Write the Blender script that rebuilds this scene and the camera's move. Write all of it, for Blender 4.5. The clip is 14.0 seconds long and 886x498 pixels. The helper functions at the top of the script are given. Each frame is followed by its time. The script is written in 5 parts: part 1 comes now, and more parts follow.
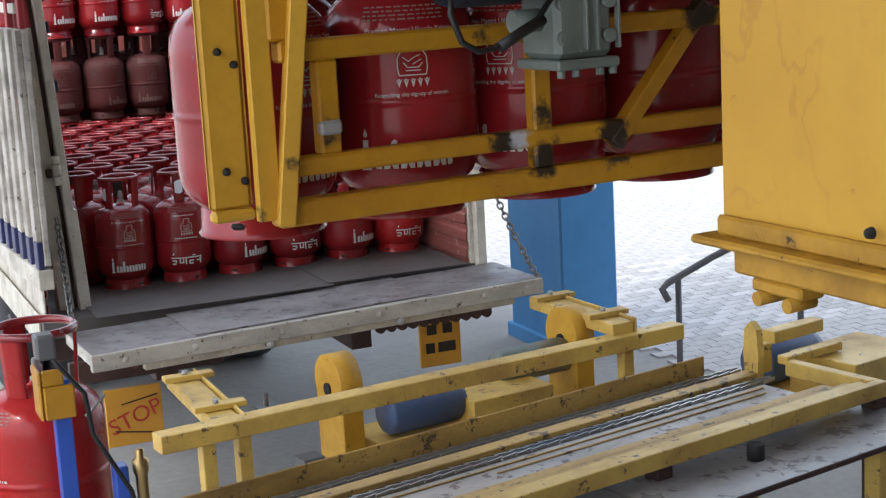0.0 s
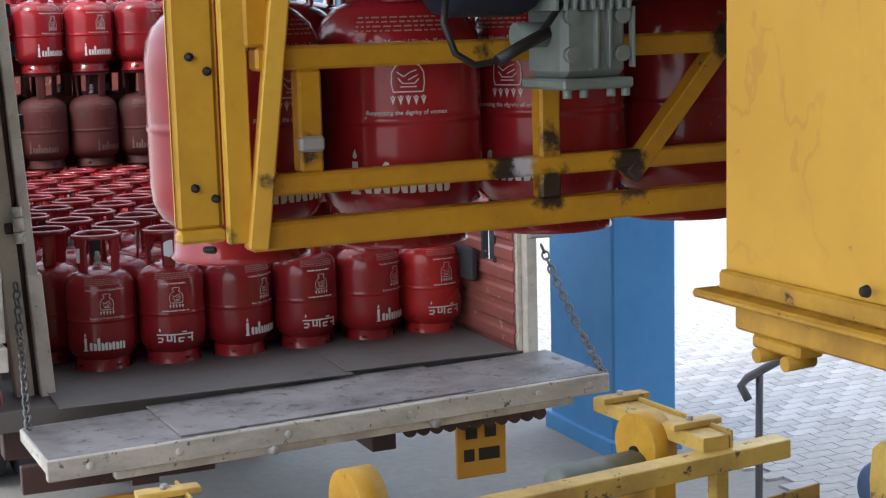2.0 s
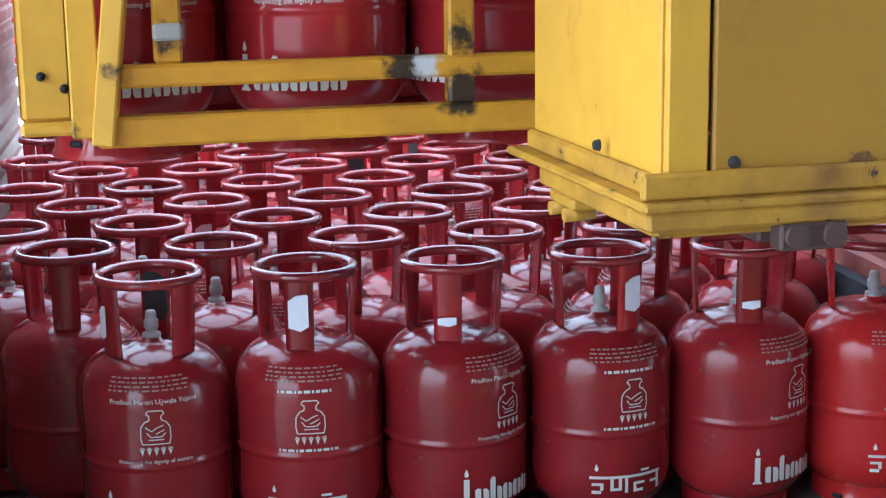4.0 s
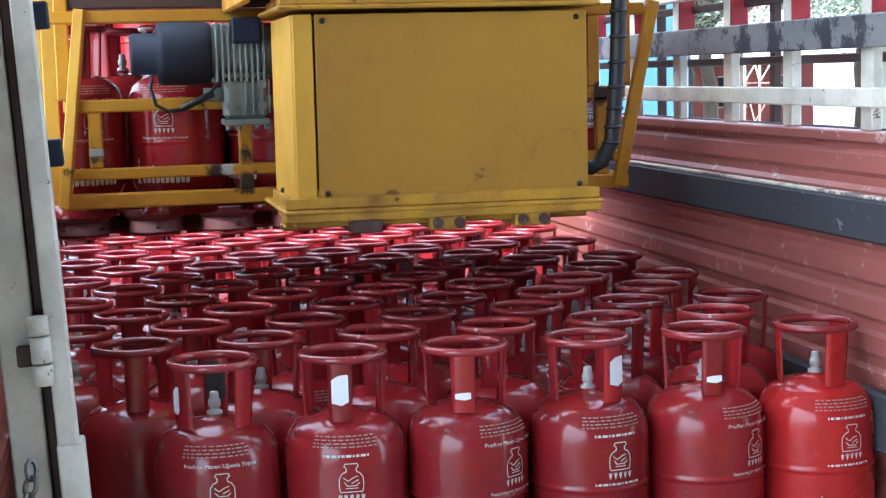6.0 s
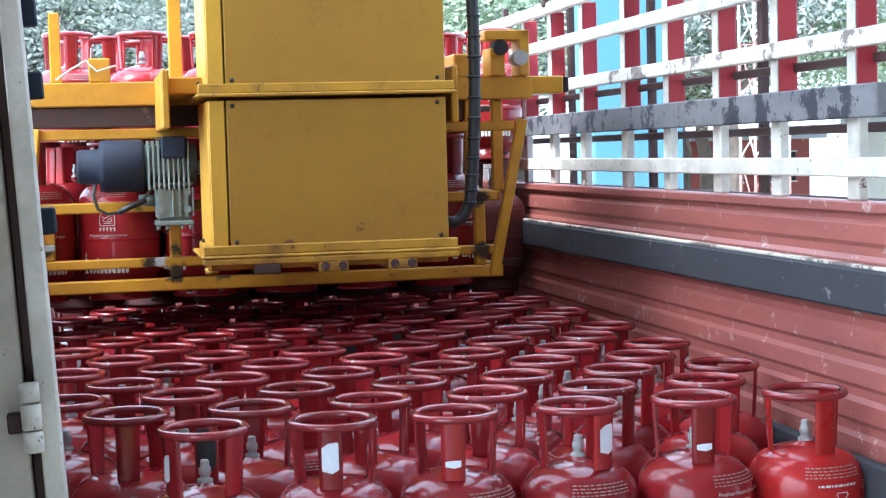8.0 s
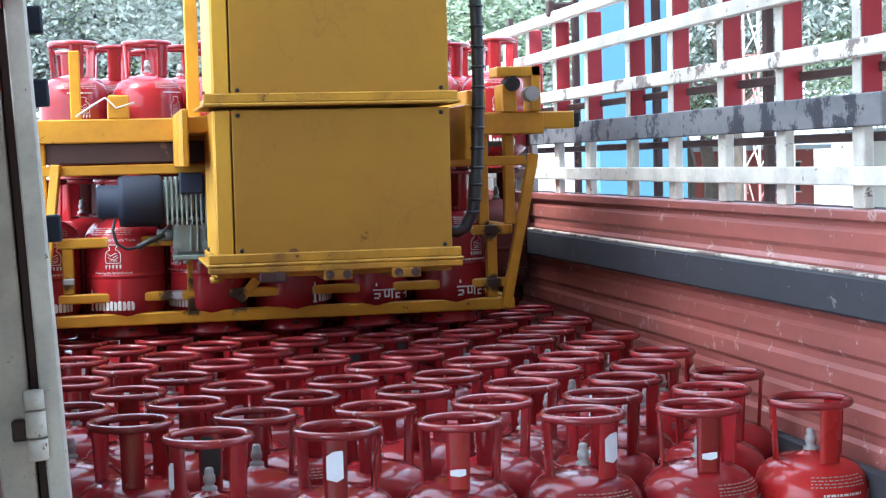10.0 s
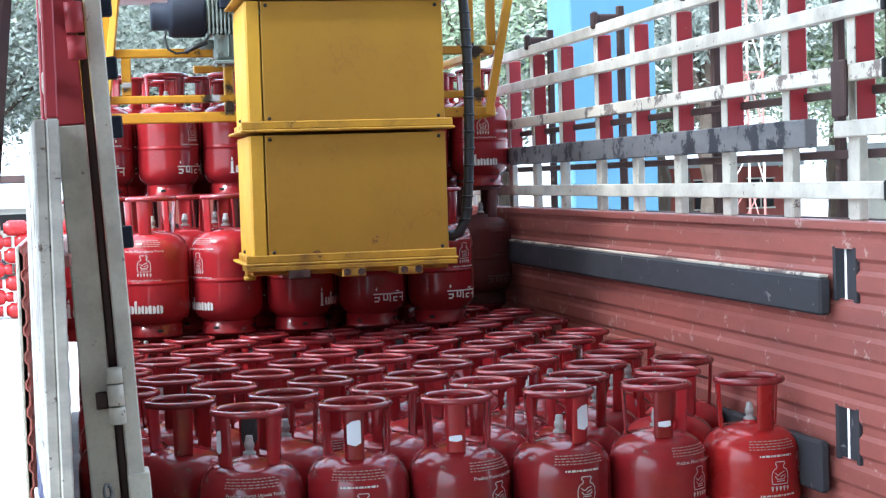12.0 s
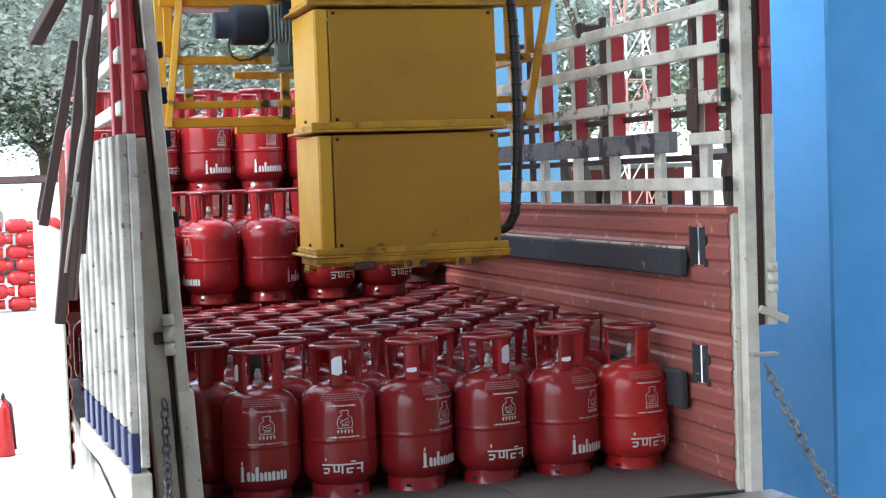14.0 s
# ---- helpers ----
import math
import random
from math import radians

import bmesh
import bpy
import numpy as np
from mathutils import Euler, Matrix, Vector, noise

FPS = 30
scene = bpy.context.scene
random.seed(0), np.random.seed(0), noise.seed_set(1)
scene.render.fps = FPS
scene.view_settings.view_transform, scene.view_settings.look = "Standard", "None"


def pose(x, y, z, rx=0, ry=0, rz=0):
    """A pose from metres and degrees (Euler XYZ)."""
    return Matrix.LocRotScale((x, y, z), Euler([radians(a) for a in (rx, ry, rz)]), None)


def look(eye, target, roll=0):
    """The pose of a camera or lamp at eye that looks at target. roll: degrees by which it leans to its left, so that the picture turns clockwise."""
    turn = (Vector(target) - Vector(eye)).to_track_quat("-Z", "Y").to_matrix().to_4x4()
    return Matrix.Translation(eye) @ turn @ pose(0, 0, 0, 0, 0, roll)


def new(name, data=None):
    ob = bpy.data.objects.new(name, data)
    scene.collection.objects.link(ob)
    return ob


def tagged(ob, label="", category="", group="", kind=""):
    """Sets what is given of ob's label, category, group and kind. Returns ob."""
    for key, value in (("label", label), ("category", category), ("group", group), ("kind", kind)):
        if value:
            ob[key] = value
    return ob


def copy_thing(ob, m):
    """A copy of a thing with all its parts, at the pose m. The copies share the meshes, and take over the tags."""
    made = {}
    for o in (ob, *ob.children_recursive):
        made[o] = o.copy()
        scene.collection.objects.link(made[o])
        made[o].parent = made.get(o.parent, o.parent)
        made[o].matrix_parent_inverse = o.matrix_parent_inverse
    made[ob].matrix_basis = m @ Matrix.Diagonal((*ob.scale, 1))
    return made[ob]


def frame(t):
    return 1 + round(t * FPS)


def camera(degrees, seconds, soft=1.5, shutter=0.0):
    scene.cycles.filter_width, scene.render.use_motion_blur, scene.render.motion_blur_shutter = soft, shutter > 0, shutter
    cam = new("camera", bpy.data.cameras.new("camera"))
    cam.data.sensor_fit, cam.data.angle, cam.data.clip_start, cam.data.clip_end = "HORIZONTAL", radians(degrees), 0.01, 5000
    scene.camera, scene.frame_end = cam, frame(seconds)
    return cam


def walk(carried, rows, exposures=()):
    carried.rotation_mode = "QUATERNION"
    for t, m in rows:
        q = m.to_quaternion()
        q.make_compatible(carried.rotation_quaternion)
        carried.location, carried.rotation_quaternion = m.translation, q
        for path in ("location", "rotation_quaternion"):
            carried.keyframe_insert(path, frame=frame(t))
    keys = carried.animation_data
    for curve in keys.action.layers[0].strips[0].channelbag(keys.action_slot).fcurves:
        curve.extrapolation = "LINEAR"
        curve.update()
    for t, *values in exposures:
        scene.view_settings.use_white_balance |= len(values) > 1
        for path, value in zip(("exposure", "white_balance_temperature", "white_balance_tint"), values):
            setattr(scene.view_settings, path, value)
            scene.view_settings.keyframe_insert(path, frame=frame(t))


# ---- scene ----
# ---- camera ----
cam = camera(31.82, 14.0, soft=1.25)
PATH = [
    (0, (-1.312, -8.407, 2.925), (-0.165, -5.693, 2.360), -3.13),
    (0.5, (-1.199, -8.097, 2.872), (-0.047, -5.375, 2.360), -2.33),
    (1, (-1.095, -7.719, 2.837), (0.070, -4.998, 2.344), -2.18),
    (1.5, (-1.012, -7.385, 2.792), (0.163, -4.664, 2.324), -1.92),
    (2, (-0.894, -6.979, 2.755), (0.255, -4.244, 2.305), -1.52),
    (2.5, (-0.600, -5.909, 2.701), (0.534, -3.171, 2.237), -1.07),
    (3, (-0.071, -4.812, 2.675), (0.843, -2.007, 2.130), -0.31),
    (3.5, (0.289, -3.899, 2.625), (0.992, -1.049, 2.004), -0.50),
    (4, (0.414, -3.202, 2.515), (0.917, -0.308, 1.901), -0.79),
    (4.2, (0.334, -3.129, 2.545), (0.827, -0.233, 1.935), -0.73),
    (6.3, (0.110, -3.864, 2.489), (0.754, -0.948, 2.198), -1.55),
    (6.5, (0.118, -3.860, 2.482), (0.764, -0.942, 2.214), -1.59),
    (7, (0.118, -3.866, 2.487), (0.763, -0.945, 2.261), -1.43),
    (7.5, (0.116, -3.862, 2.489), (0.761, -0.940, 2.281), -1.55),
    (8, (0.124, -3.857, 2.485), (0.765, -0.932, 2.296), -1.47),
    (10.5, (0.120, -3.855, 2.480), (0.753, -0.928, 2.313), -1.42),
    (11, (0.116, -3.866, 2.486), (0.752, -0.939, 2.321), -1.53),
    (11.5, (0.103, -3.904, 2.487), (0.741, -0.977, 2.322), -1.46),
    (12, (-0.109, -4.627, 2.483), (0.567, -1.707, 2.348), -1.78),
    (12.5, (-0.301, -5.185, 2.461), (0.417, -2.274, 2.355), -1.91),
    (13, (-0.414, -5.593, 2.398), (0.346, -2.692, 2.329), -1.90),
    (13.5, (-0.541, -5.853, 2.381), (0.284, -2.970, 2.300), -1.87),
    (14, (-0.685, -6.137, 2.470), (0.169, -3.264, 2.334), -1.95),
]
walk(cam, [(t, look(eye, target, roll)) for t, eye, target, roll in PATH],
     exposures=[(0.0, 1.12, 6050, 9), (2.0, 1.28, 6050, 9), (3.0, 1.72, 5800, 7), (4.0, 2.5, 5150, 3), (6.5, 2.68, 5200, 3), (8.2, 2.48, 5150, 2), (10.5, 2.36, 5200, 3), (11.4, 2.33, 5200, 3), (12.5, 2.02, 5500, 3), (14.0, 1.85, 5650, 3)])

# ---- world and light: bright overcast day, loading bay under a canopy ----
world = bpy.data.worlds.new("world")
scene.world = world
world.use_nodes = True
wn = world.node_tree.nodes
sky = wn.new("ShaderNodeTexSky")
sky.sky_type = "NISHITA"
sky.sun_disc = False
sky.sun_elevation = radians(52)
sky.sun_rotation = radians(250)
sky.air_density, sky.dust_density, sky.ozone_density = 1.0, 6.0, 1.0
wn["Background"].inputs[1].default_value = 0.13
mixsky = wn.new("ShaderNodeMix")
mixsky.data_type = "RGBA"
mixsky.inputs[0].default_value = 0.55
mixsky.inputs[7].default_value = (9.0, 9.4, 10.0, 1)
world.node_tree.links.new(sky.outputs[0], mixsky.inputs[6])
world.node_tree.links.new(mixsky.outputs[2], wn["Background"].inputs[0])
sun = new("sun", bpy.data.lights.new("sun", "SUN"))
sun.data.energy, sun.data.angle, sun.data.color = 1.2, radians(14), (1.0, 0.96, 0.9)
sun.matrix_basis = look((-12, -6, 16), (0, 0, 0))

# ---- materials ----


class Mat:
    """Small builder for node materials in object space."""

    def __init__(self, name, rough=0.5, metal=0.0, coat=0.0, spec=0.5):
        self.m = bpy.data.materials.new(name)
        self.m.use_nodes = True
        self.t = self.m.node_tree
        self.b = self.t.nodes["Principled BSDF"]
        self.b.inputs["Roughness"].default_value = rough
        self.b.inputs["Metallic"].default_value = metal
        self.b.inputs["Coat Weight"].default_value = coat
        self.b.inputs["Coat Roughness"].default_value = 0.08
        self.b.inputs["Specular IOR Level"].default_value = spec
        self.co = self.n("ShaderNodeTexCoord").outputs["Object"]

    def n(self, kind):
        return self.t.nodes.new(kind)

    def link(self, a, b):
        self.t.links.new(a, b)

    def coords(self, scale=(1, 1, 1)):
        mp = self.n("ShaderNodeMapping")
        mp.inputs["Scale"].default_value = scale
        self.link(self.co, mp.inputs["Vector"])
        return mp.outputs[0]

    def noise(self, scale, detail=6.0, stretch=(1, 1, 1), rough=0.6):
        nz = self.n("ShaderNodeTexNoise")
        nz.inputs["Scale"].default_value, nz.inputs["Detail"].default_value = scale, detail
        nz.inputs["Roughness"].default_value = rough
        self.link(self.coords(stretch), nz.inputs["Vector"])
        return nz.outputs["Fac"]

    def ramp(self, fac, lo, hi, a=0.0, b=1.0):
        mr = self.n("ShaderNodeMapRange")
        mr.clamp = True
        for k, v in zip((1, 2, 3, 4), (lo, hi, a, b)):
            mr.inputs[k].default_value = v
        self.link(fac, mr.inputs[0])
        return mr.outputs[0]

    def mix(self, fac, a, b):
        mx = self.n("ShaderNodeMix")
        mx.data_type = "RGBA"
        for sock, v in ((mx.inputs[0], fac), (mx.inputs[6], a), (mx.inputs[7], b)):
            if isinstance(v, (int, float)):
                sock.default_value = v
            elif isinstance(v, tuple):
                sock.default_value = (*v, 1)
            else:
                self.link(v, sock)
        return mx.outputs[2]

    def rand(self, lo, hi):
        return self.ramp(self.n("ShaderNodeObjectInfo").outputs["Random"], 0, 1, lo, hi)

    def scale_col(self, col, fac):
        hs = self.n("ShaderNodeHueSaturation")
        self.link(col, hs.inputs["Color"])
        self.link(fac, hs.inputs["Value"])
        return hs.outputs[0]

    def col(self, c):
        if isinstance(c, tuple):
            self.b.inputs["Base Color"].default_value = (*c, 1)
        else:
            self.link(c, self.b.inputs["Base Color"])
        return self

    def rough(self, r):
        self.link(r, self.b.inputs["Roughness"])
        return self

    def bump(self, h, strength=0.3, dist=0.005):
        bp = self.n("ShaderNodeBump")
        bp.inputs["Strength"].default_value, bp.inputs["Distance"].default_value = strength, dist
        self.link(h, bp.inputs["Height"])
        self.link(bp.outputs[0], self.b.inputs["Normal"])
        return self


def paint(name, base, worn, dirt, rough=0.4, chips=0.66, coat=0.2, grime=0.55, vary=0.0, scale=1.0, streak=(1, 1, 1), stains=0.0, spec=0.5, welds=()):
    """Enamel on steel: broad grime, chipped spots and fine scratches."""
    m = Mat(name, rough, coat=coat, spec=spec)
    big = m.noise(2.2 * scale, 5, streak)
    fine = m.noise(26 * scale, 8)
    spots = m.noise(9 * scale, 10, rough=0.72)
    c = m.mix(m.ramp(big, 0.42, 0.75, 0, grime), base, dirt)
    c = m.mix(m.ramp(fine, 0.5, 0.72, 0, 0.22), c, dirt)
    c = m.mix(m.ramp(spots, chips, chips + 0.03), c, worn)
    if stains:
        marks = m.noise(5.0, 3, rough=0.5)
        lines = m.noise(6.5, 4, (1, 1, 0.6), 0.55)
        dist = m.n("ShaderNodeMath")
        dist.operation = "SUBTRACT"
        m.link(lines, dist.inputs[0])
        dist.inputs[1].default_value = 0.5
        ab = m.n("ShaderNodeMath")
        ab.operation = "ABSOLUTE"
        m.link(dist.outputs[0], ab.inputs[0])
        mul = m.n("ShaderNodeMath")
        mul.operation = "MULTIPLY"
        m.link(m.ramp(ab.outputs[0], 0.004, 0.016, stains, 0.0), mul.inputs[0])
        m.link(m.ramp(big, 0.45, 0.6), mul.inputs[1])
        c = m.mix(mul.outputs[0], c, worn)
        c = m.mix(m.ramp(marks, 0.68, 0.76, 0, 0.45 * stains), c, worn)
    for px0, py0, pz0, size, tint in welds:
        # burnt or bare spots round a weld, with a ragged edge
        away = m.n("ShaderNodeVectorMath")
        away.operation = "DISTANCE"
        m.link(m.co, away.inputs[0])
        away.inputs[1].default_value = (px0, py0, pz0)
        rag = m.n("ShaderNodeMath")
        rag.operation = "MULTIPLY_ADD"
        m.link(m.noise(22, 6, rough=0.7), rag.inputs[0])
        rag.inputs[1].default_value = 0.11
        m.link(away.outputs["Value"], rag.inputs[2])
        c = m.mix(m.ramp(rag.outputs[0], size + 0.05, size + 0.07, 0.95, 0.0), c, tint)
    if vary:
        c = m.scale_col(c, m.rand(1 - vary, 1 + vary))
    m.col(c)
    m.rough(m.ramp(big, 0.3, 0.8, rough * 0.75, min(1, rough * 1.5)))
    m.bump(spots, 0.12, 0.003)
    return m.m


RED = paint("red_enamel", (0.27, 0.014, 0.018), (0.20, 0.10, 0.095), (0.13, 0.014, 0.017), 0.22, 0.645, 0.42, 0.8, 0.26, 1.5, spec=0.22)
RED_NEW = paint("bright_red_enamel", (0.38, 0.017, 0.017), (0.2, 0.03, 0.025), (0.25, 0.011, 0.012), 0.27, 0.69, 0.45, 0.5, 0.12, 1.5, spec=0.18)
RING = paint("scuffed_red_rim", (0.26, 0.022, 0.026), (0.50, 0.36, 0.34), (0.11, 0.016, 0.018), 0.22, 0.595, 0.4, 0.7, 0.2, 2.0)
# dusty paint, darkened further for the deep shade below the gripper
DUSTY_SHADED = paint("dusty_shaded_red_enamel", (0.090, 0.018, 0.017), (0.07, 0.05, 0.045), (0.055, 0.034, 0.032), 0.65, 0.62, 0.0, 0.8, 0.25, spec=0.3)
YELLOW = paint("yellow_machine_paint", (0.52, 0.26, 0.014), (0.06, 0.035, 0.02), (0.34, 0.15, 0.014), 0.45, 0.64, 0.05, 0.75, 0.06, 1.5)
SOOTY = (0.014, 0.013, 0.014)
WELDS = [(x, 1.03, z, r, tint) for x, z, r, tint in ((0.0, 0.06, 0.03, SOOTY), (0.005, 0.15, 0.02, SOOTY), (-0.09, 0.105, 0.028, SOOTY), (-0.055, 0.106, 0.012, (0.50, 0.50, 0.52)), (0.17, 0.10, 0.03, SOOTY), (0.17, 0.055, 0.025, (0.05, 0.035, 0.03)),
                                                     (0.40, 0.33, 0.04, SOOTY), (-0.555, 0.115, 0.010, SOOTY), (-0.64, 0.01, 0.02, SOOTY), (-0.47, 0.17, 0.012, SOOTY), (1.20, 0.10, 0.03, SOOTY), (1.20, 0.32, 0.03, SOOTY), (-0.13, 0.31, 0.01, SOOTY))]
YELLOW_GRIP = paint("sooty_yellow_machine_paint", (0.53, 0.265, 0.014), (0.05, 0.03, 0.02), (0.30, 0.125, 0.012), 0.45, 0.64, 0.0, 0.85, 0.06, 1.5, spec=0.35, welds=WELDS)
YELLOW_EDGE = paint("grimy_yellow_edge_paint", (0.45, 0.245, 0.022), (0.05, 0.03, 0.02), (0.20, 0.10, 0.02), 0.5, 0.62, 0.0, 1.0, 0.0, 3.4, spec=0.3)
YELLOW_PALE = paint("bright_yellow_machine_paint", (0.62, 0.355, 0.035), (0.10, 0.05, 0.02), (0.42, 0.20, 0.015), 0.45, 0.655, 0.0, 0.7, 0.05, 1.8, spec=0.35, welds=WELDS[7:9])
# one mast paint twice: shaded faces darker, left-lit faces brighter, light in the colour
YELLOW_SHADED = paint("shaded_yellow_sheet_paint", (0.35, 0.186, 0.020), (0.14, 0.065, 0.025), (0.29, 0.142, 0.018), 0.45, 0.635, 0.0, 0.9, 0.03, 0.7, stains=0.2, spec=0.3)
YELLOW_LIT = paint("lit_stained_yellow_sheet", (0.56, 0.315, 0.030), (0.30, 0.12, 0.03), (0.44, 0.23, 0.024), 0.45, 0.68, 0.0, 0.7, 0.03, 0.8, stains=0.28, spec=0.3)
YELLOW_OLD = paint("worn_yellow_paint", (0.68, 0.47, 0.11), (0.13, 0.085, 0.05), (0.36, 0.21, 0.06), 0.4, 0.60, 0.0, 0.95, 0.1, 1.6)
YELLOW_RUST = paint("rusty_yellow_deck_paint", (0.52, 0.34, 0.09), (0.10, 0.065, 0.04), (0.17, 0.10, 0.04), 0.5, 0.57, 0.0, 1.0, 0.1, 1.6, (0.35, 1, 1))
WHITE = paint("chipped_white_paint", (0.66, 0.62, 0.53), (0.15, 0.10, 0.075), (0.34, 0.31, 0.26), 0.5, 0.625, 0.0, 0.85, 0.08, 2.6)
WHITE_PEEL = paint("peeling_white_paint", (0.70, 0.65, 0.54), (0.20, 0.16, 0.14), (0.45, 0.40, 0.33), 0.6, 0.53, 0.0, 0.6, 0.0, 0.7, (1, 0.5, 1.6))
WOOD_GREY = paint("weathered_board", (0.20, 0.195, 0.195), (0.025, 0.026, 0.034), (0.05, 0.052, 0.062), 0.6, 0.52, 0.0, 0.9, 0.0, 0.8, (1, 0.5, 1.5))
WALL_RED = paint("faded_red_truck_paint", (0.35, 0.110, 0.088), (0.48, 0.34, 0.30), (0.19, 0.066, 0.056), 0.42, 0.60, 0.0, 0.95, 0.0, 1.3, (1, 0.25, 1))
SLAT_RED = paint("red_slat_paint", (0.36, 0.025, 0.035), (0.3, 0.2, 0.18), (0.26, 0.03, 0.035), 0.5, 0.66, 0.0, 0.5, 0.1)
BROWN = paint("brown_steel", (0.065, 0.032, 0.027), (0.15, 0.08, 0.05), (0.035, 0.022, 0.02), 0.6, 0.62, 0.0, 0.6, 0.1)
BLACK = paint("scuffed_black_rubber", (0.045, 0.045, 0.052), (0.22, 0.21, 0.21), (0.05, 0.05, 0.055), 0.72, 0.63, 0.0, 0.7, 0.0, 1.6, (1, 0.4, 1), spec=0.25)
NAVY = paint("navy_paint", (0.018, 0.022, 0.11), (0.3, 0.3, 0.3), (0.03, 0.03, 0.08), 0.5, 0.66)
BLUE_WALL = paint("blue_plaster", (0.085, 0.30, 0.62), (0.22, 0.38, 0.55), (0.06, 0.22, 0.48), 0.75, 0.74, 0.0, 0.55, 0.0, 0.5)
# same plaster as the near pillar, its sunlit paleness put into the colour
BLUE_SUNLIT = paint("sunlit_blue_plaster", (0.075, 0.175, 0.27), (0.11, 0.19, 0.25), (0.07, 0.16, 0.25), 0.8, 0.75, 0.0, 0.5, 0.0, 0.4)
BLUE = paint("bright_blue_paint", (0.03, 0.10, 0.52), (0.2, 0.2, 0.25), (0.03, 0.07, 0.3), 0.4, 0.68)
MOTOR_BLUE = paint("slate_blue_motor_paint", (0.018, 0.023, 0.040), (0.15, 0.15, 0.15), (0.02, 0.023, 0.03), 0.55, 0.68, coat=0.0, spec=0.2)
DRUM_BLUE = paint("faded_blue_motor_paint", (0.07, 0.12, 0.26), (0.25, 0.25, 0.25), (0.06, 0.08, 0.14), 0.5, 0.63)
GEAR = paint("grey_green_casting", (0.20, 0.235, 0.215), (0.34, 0.34, 0.32), (0.10, 0.12, 0.105), 0.45, 0.66, 0.1, 0.7, 0.0, 2.0)
BED = paint("scuffed_steel_plate", (0.28, 0.262, 0.265), (0.085, 0.07, 0.068), (0.12, 0.105, 0.105), 0.40, 0.575, 0.0, 1.0, 0.0, 1.5, stains=0.5)
BED_DARK = paint("dark_rubber_sheet", (0.10, 0.090, 0.084), (0.05, 0.044, 0.042), (0.14, 0.126, 0.118), 0.55, 0.62, 0.0, 0.8, 0.0, 1.2)
STEEL = paint("worn_steel", (0.36, 0.35, 0.34), (0.12, 0.09, 0.07), (0.2, 0.18, 0.17), 0.38, 0.62, 0.0, 0.6)
DECK = paint("scraped_deck_steel", (0.40, 0.37, 0.34), (0.10, 0.075, 0.055), (0.16, 0.125, 0.095), 0.35, 0.56, 0.0, 0.9, 0.0, 1.6, (0.3, 1, 1))
GREY = paint("grey_paint", (0.13, 0.135, 0.145), (0.06, 0.06, 0.06), (0.09, 0.09, 0.095), 0.5, 0.66)
CABLE = Mat("black_cable", 0.5).col((0.012, 0.012, 0.013)).m
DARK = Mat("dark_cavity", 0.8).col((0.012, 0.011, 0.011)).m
BRASS = Mat("brass", 0.35, 0.9).col((0.5, 0.36, 0.16)).m
PRINT = Mat("white_print", 0.5).col((0.62, 0.58, 0.55)).m
PRINT_DULL = Mat("faded_print", 0.6).col((0.12, 0.065, 0.058)).m
PRINT_FAINT = Mat("rubbed_print", 0.5).col((0.34, 0.20, 0.18)).m
PAPER = Mat("sticker_paper", 0.7).col((0.78, 0.78, 0.84)).m
TAG_BLACK = Mat("black_tag", 0.45).col((0.02, 0.02, 0.022)).m
SIGN_YELLOW = paint("yellow_sign", (0.60, 0.30, 0.03), (0.3, 0.2, 0.1), (0.45, 0.22, 0.03), 0.5, 0.68)
SIGN_RED = Mat("sign_red", 0.5).col((0.45, 0.04, 0.03)).m
SIGN_BLACK = Mat("sign_black", 0.5).col((0.02, 0.018, 0.016)).m
CHAIN = Mat("galvanised_chain", 0.35, 0.85).col((0.17, 0.165, 0.16)).m
MAT_CHAIN = Mat("oiled_chain", 0.28, 0.9).col((0.55, 0.54, 0.53)).m
PLATE = paint("scuffed_walkway_plate", (0.30, 0.29, 0.29), (0.08, 0.07, 0.065), (0.13, 0.125, 0.12), 0.30, 0.56, 0.0, 0.9, 0.0, 0.8)
GATE_WHITE = paint("grimy_white_gate", (0.55, 0.52, 0.46), (0.12, 0.09, 0.07), (0.19, 0.165, 0.15), 0.55, 0.60, 0.0, 0.95, 0.0, 2.4, (0.35, 0.6, 1))


def concrete(name, a, b, scale):
    m = Mat(name, 0.85)
    n1, n2 = m.noise(0.6 * scale, 6), m.noise(18 * scale, 8)
    m.col(m.mix(m.ramp(n2, 0.35, 0.7, 0, 0.4), m.mix(m.ramp(n1, 0.35, 0.7), a, b), tuple(0.6 * v for v in a)))
    m.bump(n2, 0.25, 0.004)
    return m.m


CONCRETE = concrete("concrete", (0.34, 0.33, 0.31), (0.22, 0.215, 0.21), 1.0)
OILY = concrete("oily_floor", (0.10, 0.095, 0.09), (0.06, 0.057, 0.055), 1.2)
SOAKED = concrete("oil_soaked_floor", (0.045, 0.035, 0.036), (0.028, 0.023, 0.024), 1.2)
GROUND = concrete("dry_yard_ground", (0.46, 0.44, 0.41), (0.36, 0.35, 0.33), 0.4)
PAVER = Mat("concrete_paver", 0.8)
PAVER.col(PAVER.scale_col(PAVER.mix(PAVER.ramp(PAVER.noise(14, 8), 0.4, 0.7, 0, 0.6), (0.50, 0.49, 0.48), (0.33, 0.32, 0.31)), PAVER.rand(0.8, 1.15)))
PAVER = PAVER.m
BARK = concrete("bark", (0.10, 0.075, 0.055), (0.16, 0.12, 0.09), 6.0)
# both leaf colours are paler than foliage: distant haze is mixed into them
LEAF = Mat("leaf", 0.6)
isl = LEAF.n("ShaderNodeNewGeometry").outputs["Random Per Island"]
